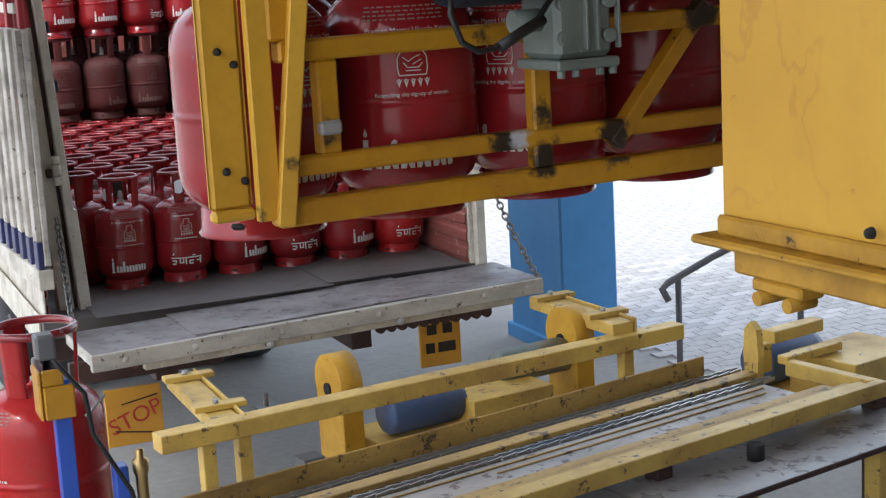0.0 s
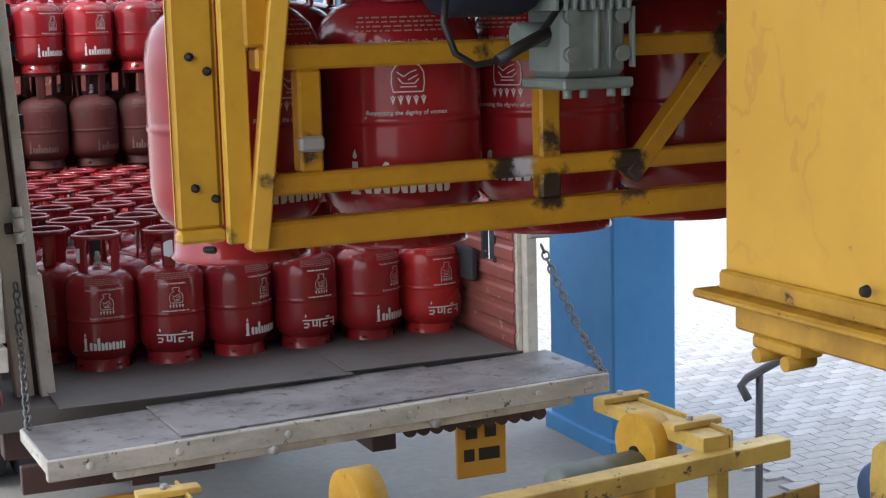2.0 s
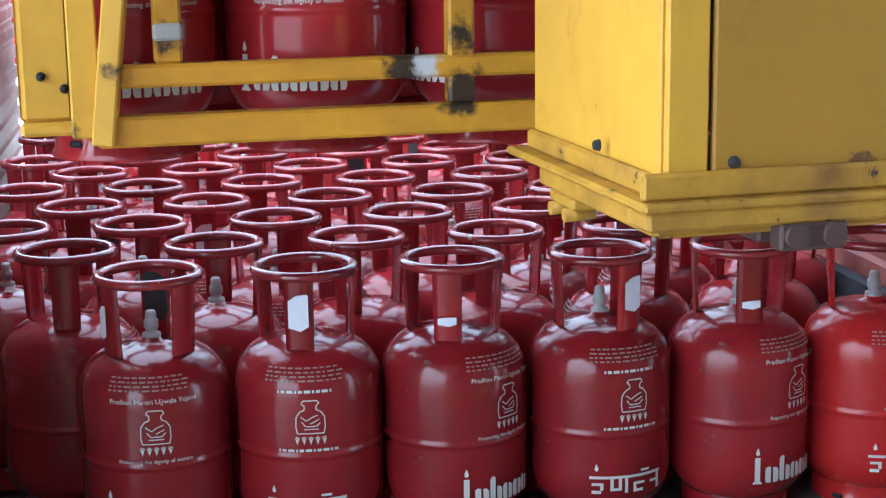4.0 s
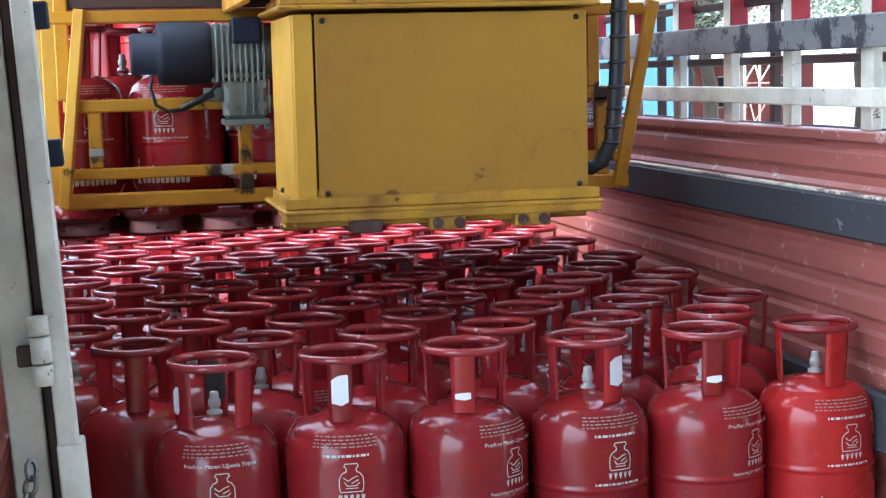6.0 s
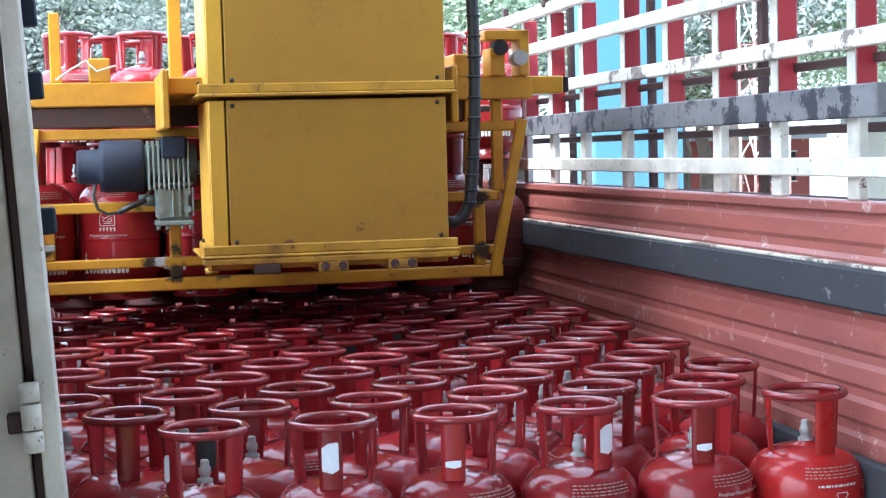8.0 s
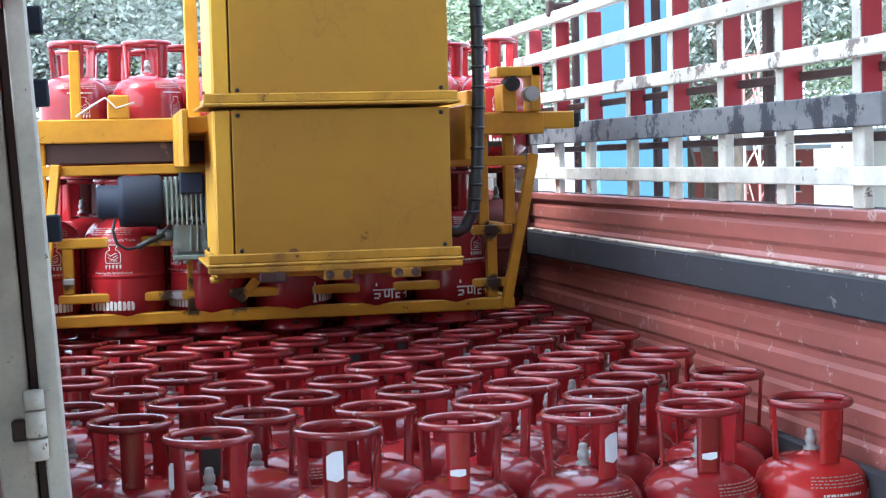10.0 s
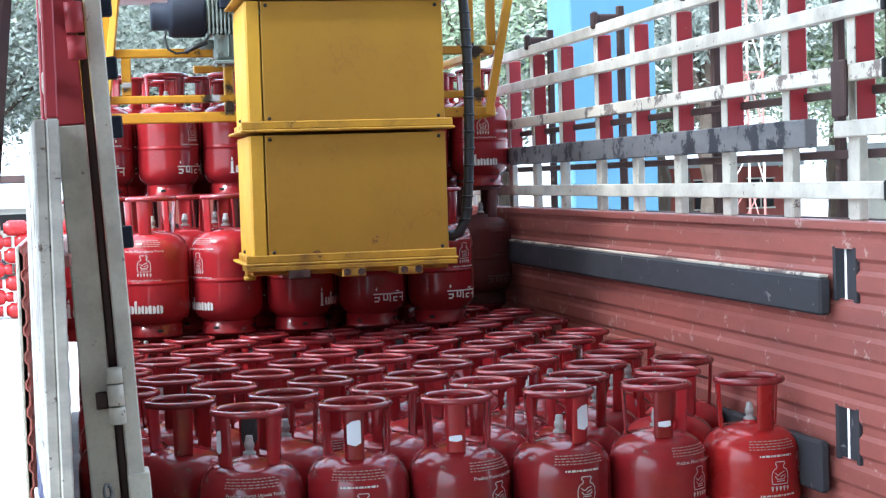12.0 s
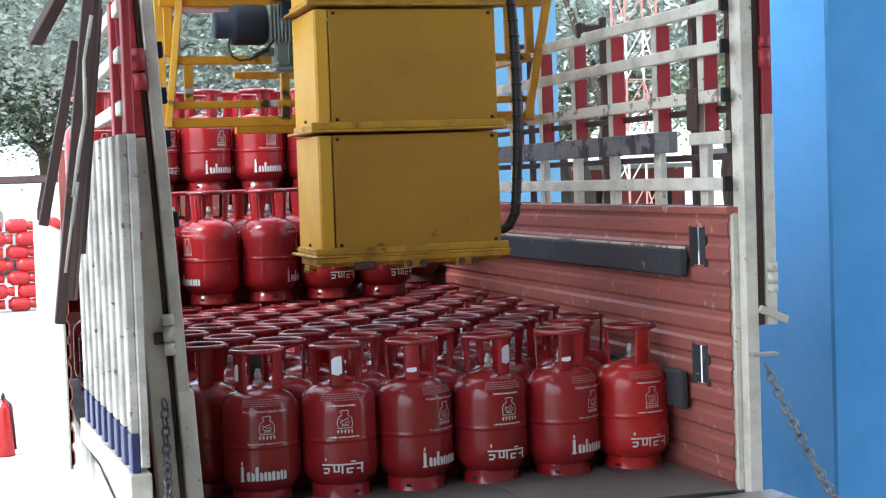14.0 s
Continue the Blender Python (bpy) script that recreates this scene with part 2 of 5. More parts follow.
LEAF.col(LEAF.mix(isl, (0.20, 0.27, 0.14), (0.42, 0.47, 0.33)))
LEAF = LEAF.m
# greyer leaf, with more of the haze in its colour
LEAF_HAZY = Mat("hazy_leaf", 0.6)
isl = LEAF_HAZY.n("ShaderNodeNewGeometry").outputs["Random Per Island"]
LEAF_HAZY.col(LEAF_HAZY.mix(isl, (0.26, 0.30, 0.26), (0.48, 0.51, 0.46)))
LEAF_HAZY = LEAF_HAZY.m
ROOF = paint("sheet_roof", (0.44, 0.45, 0.46), (0.3, 0.24, 0.2), (0.34, 0.34, 0.34), 0.5, 0.66, 0, 0.6, 0, 0.3)
BRICK_RED = paint("red_wash_wall", (0.32, 0.075, 0.055), (0.4, 0.3, 0.25), (0.24, 0.07, 0.06), 0.8, 0.66, 0, 0.6, 0, 0.3)
CREAM = paint("cream_wall", (0.62, 0.58, 0.5), (0.4, 0.35, 0.3), (0.5, 0.46, 0.4), 0.8, 0.66, 0, 0.5, 0, 0.3)
# tower red made pale and dull, the haze is put into the colour
HAZY_RED = Mat("hazy_tower_red", 0.6).col((0.42, 0.17, 0.14)).m

# ---- mesh helpers ----


def box(bm, x0, x1, y0, y1, z0, z1, bevel=0.0, turn=None):
    r = bmesh.ops.create_cube(bm, size=1.0)
    vs = r["verts"]
    for v in vs:
        v.co = Vector((x0 + (v.co.x + 0.5) * (x1 - x0), y0 + (v.co.y + 0.5) * (y1 - y0), z0 + (v.co.z + 0.5) * (z1 - z0)))
    if turn is not None:
        bmesh.ops.transform(bm, matrix=turn, verts=vs)
    if bevel:
        es = list({e for v in vs for e in v.link_edges})
        bmesh.ops.bevel(bm, geom=es, offset=bevel, segments=1, affect="EDGES", profile=0.5)
    return bm


def boxes(*specs, bevel=0.004):
    bm = bmesh.new()
    for s in specs:
        box(bm, *s, bevel=bevel)
    return bm


def beam(bm, a, b, w, h, bevel=0.003, up=(0, 0, 1)):
    """A bar of section w x h from a to b."""
    a, b = Vector(a), Vector(b)
    d = b - a
    side = d.cross(Vector(up))
    if side.length < 1e-6:
        side = Vector((1, 0, 0))
    side.normalize()
    top = side.cross(d).normalized()
    m = Matrix((side, d.normalized(), top)).transposed().to_4x4()
    m.translation = a
    return box(bm, -w / 2, w / 2, 0, d.length, -h / 2, h / 2, bevel, m)


def beams(w, h, *pairs, bevel=0.003):
    bm = bmesh.new()
    for a, b in pairs:
        beam(bm, a, b, w, h, bevel)
    return bm


def lathe(profile, steps=28, bm=None, m=None):
    """Surface of revolution about z through (radius, height) pairs."""
    bm = bm or bmesh.new()
    rings = []
    for r, z in profile:
        if r < 1e-5:
            rings.append([bm.verts.new((0, 0, z))])
        else:
            rings.append([bm.verts.new((r * math.cos(2 * math.pi * k / steps), r * math.sin(2 * math.pi * k / steps), z)) for k in range(steps)])
    for a, b in zip(rings, rings[1:]):
        for k in range(steps):
            q = [a[k % len(a)], a[(k + 1) % len(a)], b[(k + 1) % len(b)], b[k % len(b)]]
            q = list(dict.fromkeys(q))
            if len(q) > 2:
                bm.faces.new(q)
    for f in bm.faces:
        f.smooth = True
    if m is not None:
        bmesh.ops.transform(bm, matrix=m, verts=[v for ring in rings for v in ring])
    return bm


def tube(bm, pts, r, steps=8):
    """A round tube through the points."""
    pts = [Vector(p) for p in pts]
    prev, n = None, None
    for i, p in enumerate(pts):
        d = (pts[min(i + 1, len(pts) - 1)] - pts[max(i - 1, 0)]).normalized()
        if n is None:
            n = d.orthogonal().normalized()
        n = (n - n.dot(d) * d).normalized()
        b = d.cross(n)
        ring = [bm.verts.new(p + r * (math.cos(2 * math.pi * k / steps) * n + math.sin(2 * math.pi * k / steps) * b)) for k in range(steps)]
        if prev:
            for k in range(steps):
                bm.faces.new((prev[k], prev[(k + 1) % steps], ring[(k + 1) % steps], ring[k])).smooth = True
        else:
            bm.faces.new(ring[::-1])
        prev = ring
    bm.faces.new(prev)
    return bm


def cyl(bm, a, b, r, steps=20):
    return tube(bm, [a, b], r, steps)


def mesh(name, bm, material):
    bmesh.ops.recalc_face_normals(bm, faces=bm.faces)
    me = bpy.data.meshes.new(name)
    bm.to_mesh(me)
    bm.free()
    me.materials.append(material)
    return me


def part(name, bm, material, parent, label=""):
    ob = new(name, mesh(name, bm, material) if isinstance(bm, bmesh.types.BMesh) else bm)
    ob.parent = parent
    return tagged(ob, label)


def thing(name, label, category, m=None, group="", kind=""):
    ob = new(name)
    ob.empty_display_size = 0.1
    if m is not None:
        ob.matrix_basis = m
    return tagged(ob, label, category, group, kind)


def structure(name, bm, material, label="", category=""):
    ob = new(name, mesh(name, bm, material))
    return tagged(ob, label, category, kind="structure")


def chain_bm(a, b, link=0.046, r=0.0055, sag=0.0):
    """Welded links from a to b."""
    bm = bmesh.new()
    a, b = Vector(a), Vector(b)
    n = max(2, int((b - a).length / (link * 0.72)))
    for k in range(n):
        s = (k + 0.5) / n
        c = a.lerp(b, s) + Vector((0, 0, -sag * 4 * s * (1 - s)))
        s2 = s + 0.01
        d = (a.lerp(b, s2) + Vector((0, 0, -sag * 4 * s2 * (1 - s2))) - c).normalized()
        u = d.orthogonal().normalized()
        if k % 2:
            u = d.cross(u)
        pts = []
        for j in range(11):
            t = 2 * math.pi * j / 10
            pts.append(c + d * (link / 2) * math.cos(t) + u * (link * 0.34) * math.sin(t))
        tube(bm, pts, r, 5)
    return bm


def text_mesh(body, size):
    cu = bpy.data.curves.new("writing", "FONT")
    cu.body, cu.size, cu.align_x = body, size, "CENTER"
    ob = bpy.data.objects.new("writing", cu)
    scene.collection.objects.link(ob)
    me = bpy.data.meshes.new_from_object(ob.evaluated_get(bpy.context.evaluated_depsgraph_get()))
    bpy.data.objects.remove(ob)
    bm = bmesh.new()
    bm.from_mesh(me)
    bpy.data.meshes.remove(me)
    return bm

# ---- ground, yard and canopy ----
BEDZ = 1.2
structure("ground", boxes((-400, 400, -400, 400, -0.3, 0.0), bevel=0), GROUND, "pale dusty yard ground", "ground")
structure("pavement", boxes((-14.0, 6.0, -16, 6.5, 0.0, 0.012), bevel=0), CONCRETE, "grey concrete loading bay floor", "floor")
patch = bmesh.new()
prng = random.Random(12)
rim = [(3.2 + 2.6 * prng.uniform(0.82, 1.05) * math.cos(2 * math.pi * k / 40), -5.9 + 2.5 * prng.uniform(0.82, 1.05) * math.sin(2 * math.pi * k / 40)) for k in range(40)]
low = [patch.verts.new((x, y, 0.012)) for x, y in rim]
top = [patch.verts.new((x, y, 0.016)) for x, y in rim]
patch.faces.new(top)
for k in range(40):
    patch.faces.new((low[k], low[(k + 1) % 40], top[(k + 1) % 40], top[k]))
structure("floor_patch", patch, OILY, "dark oil-stained floor in front of the conveyor", "floor")
grime = bmesh.new()
rim = [(0.55 + 1.35 * prng.uniform(0.85, 1.05) * math.cos(2 * math.pi * k / 32), -2.1 + 0.62 * prng.uniform(0.85, 1.05) * math.sin(2 * math.pi * k / 32)) for k in range(32)]
low = [grime.verts.new((x, y, 0.012)) for x, y in rim]
top = [grime.verts.new((x, y, 0.018)) for x, y in rim]
grime.faces.new(top)
for k in range(32):
    grime.faces.new((low[k], low[(k + 1) % 32], top[(k + 1) % 32], top[k]))
structure("floor_patch", grime, SOAKED, "dark oily floor below the docking beam", "floor")
structure("canopy_roof", boxes((-5.0, 7.5, -16, 0.4, 6.6, 6.75), bevel=0), ROOF, "grey sheet roof over the loading bay", "roof")


def pillar(x0, x1, y0, y1, top, material, label):
    bm = bmesh.new()
    box(bm, x0, x1, y0, y1, 0.0, top, 0.015)
    box(bm, x0 - 0.03, x1 + 0.03, y0 - 0.03, y1 + 0.03, 0.0, 0.12, 0.01)
    return tagged(new("pillar", mesh("pillar", bm, material)), label, "pillar", kind="structure")

# unseen wall behind the camera that keeps light off faces turned to -y
structure("wall_south", boxes((-5.0, 7.5, -16.2, -16.0, 0, 6.6), bevel=0), CONCRETE, "plain concrete wall closing the hall, unseen behind the camera, blocks light", "wall")


# unseen side wall, added to block light from the right and behind
structure("wall_east", boxes((6.4, 6.6, -16, -3.4, 0, 6.6), bevel=0), CONCRETE, "plain concrete side wall, added out of view to block light", "wall")
pillar(3.65, 4.10, 1.2, 2.05, 6.6, BLUE_WALL, "blue painted plaster pillar of the loading bay")
pillar(4.3, 5.12, 9.0, 9.7, 6.6, BLUE_SUNLIT, "blue painted pillar behind the truck, its colour paled as if sunlit")

# ---- the truck ----
W, LEFT, REAR, FRONT = 2.12, -0.165, -0.62, 4.62
truck = thing("truck", "open goods truck with red ribbed sides and white slatted upper walls", "truck", pose(0, 0, 0))
part("bed_floor", boxes((LEFT - 0.05, W + 0.05, REAR, FRONT, BEDZ - 0.09, BEDZ)), BED_DARK, truck, "dark scuffed truck bed floor")
chassis = part("chassis", boxes((0.35, 0.47, -0.5, 6.5, 0.78, BEDZ - 0.09), (1.45, 1.57, -0.5, 6.5, 0.78, BEDZ - 0.09),
                                (LEFT, W, -0.45, -0.33, 0.95, BEDZ - 0.09), (LEFT, W, 1.2, 1.3, 0.95, BEDZ - 0.09)), BROWN, truck, "dark brown steel chassis")


def ribbed(y0, y1, z0, z1, x, sign, pitch=0.098):
    """Pressed sheet with level ribs, 4 mm thick, proud towards sign."""
    bm = bmesh.new()
    steps = ((0.0, 0.0), (0.16, 0.0), (0.30, 0.011), (0.78, 0.011), (0.92, 0.0), (1.0, 0.0))

    def depth(zz):
        f = ((zz - BEDZ) / pitch) % 1.0
        for (fa, oa), (fb, ob) in zip(steps, steps[1:]):
            if fa <= f <= fb:
                return oa + (ob - oa) * (f - fa) / (fb - fa)
        return 0.0

    levels = {round(z0, 5), round(z1, 5)}
    for k in range(int((z1 - BEDZ) / pitch) + 1):
        levels |= {round(BEDZ + (k + f) * pitch, 5) for f, _ in steps if z0 < BEDZ + (k + f) * pitch < z1}
    prof = [(depth(zz), zz) for zz in sorted(levels)]
    rows = []
    for off in (0.0, 0.006):
        rows.append([[bm.verts.new((x + sign * (o - off), y, zz)) for o, zz in prof] for y in (y0, y1)])
    for layer in rows:
        for k in range(len(prof) - 1):
            bm.faces.new((layer[0][k], layer[0][k + 1], layer[1][k + 1], layer[1][k]))
    for e in (0, 1):
        for k in range(len(prof) - 1):
            bm.faces.new((rows[0][e][k], rows[0][e][k + 1], rows[1][e][k + 1], rows[1][e][k]))
    for k in (0, -1):
        bm.faces.new((rows[0][0][k], rows[0][1][k], rows[1][1][k], rows[1][0][k]))
    return bm


ZS = 2.29  # top of the solid side
for x, s, nm in ((W + 0.02, -1, "red ribbed steel side panel, faded and scratched"), (LEFT - 0.02, 1, "")):
    if s < 0:
        part("side_panel", ribbed(-0.27, FRONT, BEDZ, ZS, x, s), WALL_RED, truck, nm)
    else:
        # the far part of this side bulges outwards
        part("side_panel", ribbed(-0.27, 1.1, BEDZ, ZS, x, s), WALL_RED, truck)
        part("side_panel", ribbed(1.104, FRONT, BEDZ, ZS, x - 0.14, s), WALL_RED, truck)
    part("side_panel", ribbed(REAR + 0.02, -0.39, BEDZ, ZS, x, s), WALL_RED, truck)
    for z0, z1 in ((BEDZ, 1.592), (1.75, 2.08), (2.235, ZS)):
        part("side_panel", ribbed(-0.39, -0.27, z0, z1, x, s), WALL_RED, truck)
    part("top_rail", boxes((x - 0.025, x + 0.045, REAR, FRONT if s < 0 else 1.1, ZS, ZS + 0.03)), WALL_RED, truck)
    for za, zb in ((1.592, 1.75), (2.08, 2.235)):
        part("slot_frame", boxes((x - 0.012, x + 0.02, -0.405, -0.385, za - 0.006, zb + 0.006), (x - 0.012, x + 0.02, -0.275, -0.255, za - 0.006, zb + 0.006),
                                 (x + 0.004, x + 0.022, -0.365, -0.315, za, zb), bevel=0.002), BLACK, truck)
part("front_panel", boxes((LEFT, W, FRONT, FRONT + 0.05, BEDZ, 2.75)), WALL_RED, truck)
# rubber buffer strips on the side
part("buffer_strip", boxes((W - 0.045, W - 0.006, -0.27, 4.5, 2.03, 2.145), bevel=0.008), BLACK, truck, "scuffed black rubber buffer strip")
part("strip_edge", boxes((W - 0.040, W - 0.008, -0.26, 4.45, 2.1455, 2.154), bevel=0.002), WHITE_PEEL, truck, "light ragged upper edge of the strip")
part("buffer_strip", boxes((W - 0.04, W - 0.006, -0.245, 0.55, 1.475, 1.635), bevel=0.008), BLACK, truck)

# slatted upper wall, right side
HORIZ = ((2.385, 2.438), (2.735, 2.785), (2.925, 2.975), (3.09, 3.14))
UPR = (-0.364, 0.085, 0.585, 1.05, 1.52, 1.99, 2.53, 3.0, 3.45, 3.9, 4.35)


def side_slats(x, s):
    for z0, z1 in HORIZ:
        part("slat", boxes((x - 0.016, x + 0.016, REAR + 0.0, FRONT, z0, z1)), WHITE_PEEL if 2.7 < z0 < 2.8 else WHITE, truck)
    for y in UPR:
        part("upright", boxes((x + s * 0.018, x + s * 0.05, y - 0.034, y + 0.034, ZS + 0.03, 2.60)), WHITE, truck)
        up = part("upright", boxes((x + s * 0.0205, x + s * 0.085, y - 0.024, y + 0.024, 2.60, 3.10)), SLAT_RED, truck, "upright painted red with a white face")
        part("upright_face", boxes((x + s * 0.0165, x + s * 0.0202, y - 0.024, y + 0.024, 2.60, 3.10), bevel=0), WHITE, up)
    # inner and outer steel behind the slats
    for y in (-0.45, -0.12, 0.86, 1.9, 2.95, 4.1):
        part("brace", boxes((x + s * 0.09, x + s * 0.12, y - 0.016, y + 0.016, ZS, 3.22)), BROWN, truck)
    for z in (2.31, 2.52, 2.71):
        part("brace", boxes((x + s * 0.07, x + s * 0.088, REAR, FRONT, z - 0.014, z + 0.014)), BROWN, truck)
    part("slat", boxes((x - 0.014, x + 0.016, REAR, -0.3, 2.57, 2.62)), WHITE, truck)
    part("wear_board", boxes((x - 0.03, x + 0.016, -0.14, 4.5, 2.545, 2.635)), WOOD_GREY, truck, "weathered grey wear board with black smears")
    part("latch_plate", boxes((x - 0.03, x - 0.018, -0.41, -0.32, 2.63, 2.80)), BROWN, truck)
    for z0, z1 in HORIZ:
        part("slat_end", boxes((x - 0.02, x + 0.018, REAR - 0.006, REAR + 0.014, z0 - 0.003, z1 + 0.003)), DARK, truck)
    for y in (1.9, 0.86, 2.95):
        part("hook", boxes((x - 0.02, x + 0.12, y - 0.014, y + 0.014, 3.15, 3.185), (x - 0.03, x + 0.0, y - 0.02, y + 0.02, 3.12, 3.195), bevel=0.008), BROWN, truck)


side_slats(W + 0.01, 1)
# left side: boards outside, slats above
for z0, z1 in HORIZ:
    part("slat", boxes((LEFT - 0.03, LEFT, REAR + 0.07, 0.7, z0, z1)), WHITE, truck)
leaf = part("door_leaf", boxes((0.0, 0.03, 0.0, 1.5, 1.5, 2.66)), GATE_WHITE, truck, "grimy white ribbed door leaf swung open along the side")
leaf.matrix_basis = pose(-0.185, -0.70, 0, 0, 0, 3.0)
for k in range(2):
    bar = part("leaf_bar", boxes((0.0, 0.03, 0.03 + 0.3 * k, 0.09 + 0.3 * k, 2.664, 3.15)), SLAT_RED, truck)
    bar.matrix_basis = pose(-0.185, -0.70, 0, 0, 0, 3.0)
for k in range(8):
    y = 0.02 + 0.185 * k
    part("leaf_rib", boxes((-0.03, 0.0, y, y + 0.08, 1.62, 2.66)), GATE_WHITE, leaf)
    part("leaf_rib", boxes((-0.03, 0.0, y, y + 0.08, 1.48, 1.618)), NAVY, leaf, "navy painted rib foot" if k == 0 else "")
part("leaf_sill", boxes((-0.04, 0.035, 0.0, 1.5, 1.38, 1.48)), WHITE, leaf)
part("outer_sheet", boxes((LEFT - 0.04, LEFT - 0.028, REAR, 1.1, BEDZ, ZS)), WHITE, truck)
part("outer_sheet", boxes((LEFT - 0.18, LEFT - 0.168, 1.1, FRONT, BEDZ, ZS)), WHITE, truck)
part("side_skirt", boxes((LEFT - 0.065, LEFT - 0.052, -0.55, FRONT, 1.06, 1.23)), WHITE, truck)

# rear posts
rear_l = part("rear_post", boxes((-0.150, -0.074, REAR - 0.06, REAR + 0.06, 1.0, 2.66), (-0.050, -0.005, REAR - 0.085, REAR + 0.02, 1.0, 3.6)), WHITE, truck, "chipped white rear corner post")
post_top = part("post_top", boxes((-0.146, -0.074, REAR - 0.055, REAR + 0.055, 2.662, 3.6)), SLAT_RED, truck, "red painted top of the rear post")
post_channel = part("post_channel", boxes((-0.073, -0.051, REAR - 0.03, REAR + 0.03, 1.0, 3.6)), BROWN, truck)
post_lower = part("post_lower", boxes((-0.052, 0.008, REAR - 0.10, REAR + 0.0, 0.95, 1.72)), WHITE, truck)
hinge = part("hinge", cyl(cyl(cyl(bmesh.new(), (-0.062, REAR - 0.10, 1.86), (-0.062, REAR - 0.10, 1.905), 0.022), (-0.062, REAR - 0.10, 1.91), (-0.062, REAR - 0.10, 1.965), 0.022),
                          (-0.062, REAR - 0.10, 1.97), (-0.062, REAR - 0.10, 2.01), 0.022), WHITE, truck, "white painted barrel hinge")
hinge_pin = part("hinge_pin", boxes((-0.115, -0.083, REAR - 0.085, REAR - 0.05, 1.90, 1.945)), BROWN, truck)
hinge2 = part("hinge", cyl(cyl(bmesh.new(), (-0.078, REAR - 0.09, 2.83), (-0.078, REAR - 0.09, 2.89), 0.024), (-0.078, REAR - 0.09, 2.90), (-0.078, REAR - 0.09, 2.98), 0.024), SLAT_RED, truck, "red painted barrel hinge")
# the rear post leans outwards
LEAN = Matrix.Translation((-0.005, 0.30, 1.3)) @ pose(0, 0, 0, 0, -3.0, 0) @ Matrix.Translation((0.06, 0, -1.3))
for ob in (rear_l, post_top, post_channel, post_lower, hinge, hinge2, hinge_pin):
    ob.matrix_basis = LEAN @ ob.matrix_basis
for z in (2.32, 2.62, 2.78, 2.95):
    stop_ob = part("bump_stop", boxes((-0.015, 0.025, REAR + 0.0, REAR + 0.05, z, z + 0.06), bevel=0.004), MOTOR_BLUE, truck)
    stop_ob.matrix_basis = LEAN
part("rear_post", boxes((W + 0.048, W + 0.102, REAR - 0.05, REAR + 0.04, 1.0, 3.6), (W + 0.022, W + 0.048, REAR - 0.0, REAR + 0.05, 1.2, 2.3)), WHITE, truck)
part("post_channel", boxes((W + 0.104, W + 0.145, REAR - 0.02, REAR + 0.03, 1.85, 3.6)), BROWN, truck)
part("gate_leaf_edge", boxes((W + 0.150, W + 0.195, REAR - 0.03, REAR + 0.01, 1.85, 2.68)), WHITE, truck)
part("gate_leaf_edge", boxes((W + 0.150, W + 0.195, REAR - 0.03, REAR + 0.01, 2.68, 3.6)), SLAT_RED, truck)
part("hinge", cyl(cyl(cyl(bmesh.new(), (W + 0.16, REAR - 0.06, 2.02), (W + 0.16, REAR - 0.06, 2.06), 0.02), (W + 0.16, REAR - 0.06, 2.065), (W + 0.16, REAR - 0.06, 2.10), 0.02),
                  (W + 0.16, REAR - 0.06, 1.98), (W + 0.16, REAR - 0.06, 2.015), 0.02), WHITE, truck)
part("hinge", cyl(cyl(bmesh.new(), (W + 0.145, REAR - 0.06, 2.86), (W + 0.145, REAR - 0.06, 2.93), 0.022), (W + 0.145, REAR - 0.06, 2.94), (W + 0.145, REAR - 0.06, 2.98), 0.022), SLAT_RED, truck)
part("hinge_arm", beams(0.02, 0.03, ((W + 0.10, REAR - 0.06, 1.92), (W + 0.22, REAR - 0.06, 1.87))), WHITE, truck)
part("chain_hook", boxes((W + 0.05, W + 0.16, REAR - 0.1, REAR - 0.05, 1.735, 1.748), bevel=0.002), STEEL, truck)

# tailgate let down level, with sheets laid on it
TY0, TY1 = -1.2, -0.66
gate = part("tailgate", boxes((-0.16, W + 0.13, TY0, TY1, BEDZ - 0.06, BEDZ - 0.008), (-0.16, W + 0.13, TY0 - 0.012, TY0 + 0.03, BEDZ - 0.085, BEDZ - 0.004)), GATE_WHITE, truck, "lowered grimy white tailgate with chipped edge")
part("tread_sheet", boxes((-0.15, 0.42, TY0 + 0.012, TY1 - 0.004, BEDZ - 0.008, BEDZ - 0.003), bevel=0.001), BED, gate)
part("tread_sheet", boxes((0.36, 1.62, TY0 + 0.03, TY1 + 0.02, BEDZ - 0.003, BEDZ + 0.006), bevel=0.002), BED, gate, "loose scuffed steel tread sheet")
part("tread_sheet", boxes((1.58, W + 0.12, TY0 + 0.012, TY1 - 0.004, BEDZ - 0.008, BEDZ - 0.001), bevel=0.001), BED, gate)
part("bed_sheet", boxes((LEFT + 0.2, 1.3, TY1 - 0.06, -0.02, BEDZ + 0.007, BEDZ + 0.012), bevel=0.001), BED_DARK, truck, "dark rubber sheet on the bed")
part("bed_sheet", boxes((1.28, W - 0.02, TY1 - 0.02, 0.1, BEDZ + 0.0125, BEDZ + 0.0175), bevel=0.001), BED_DARK, truck)
for x in (0.0, 0.34, 0.78, 1.3, 1.9, 2.15):
    part("bolt", lathe([(0, 0.008), (0.012, 0.007), (0.016, 0.003), (0.017, 0.0)], 12, m=pose(x, TY0 - 0.012, BEDZ - 0.045, 90, 0, 0)), GATE_WHITE, gate)
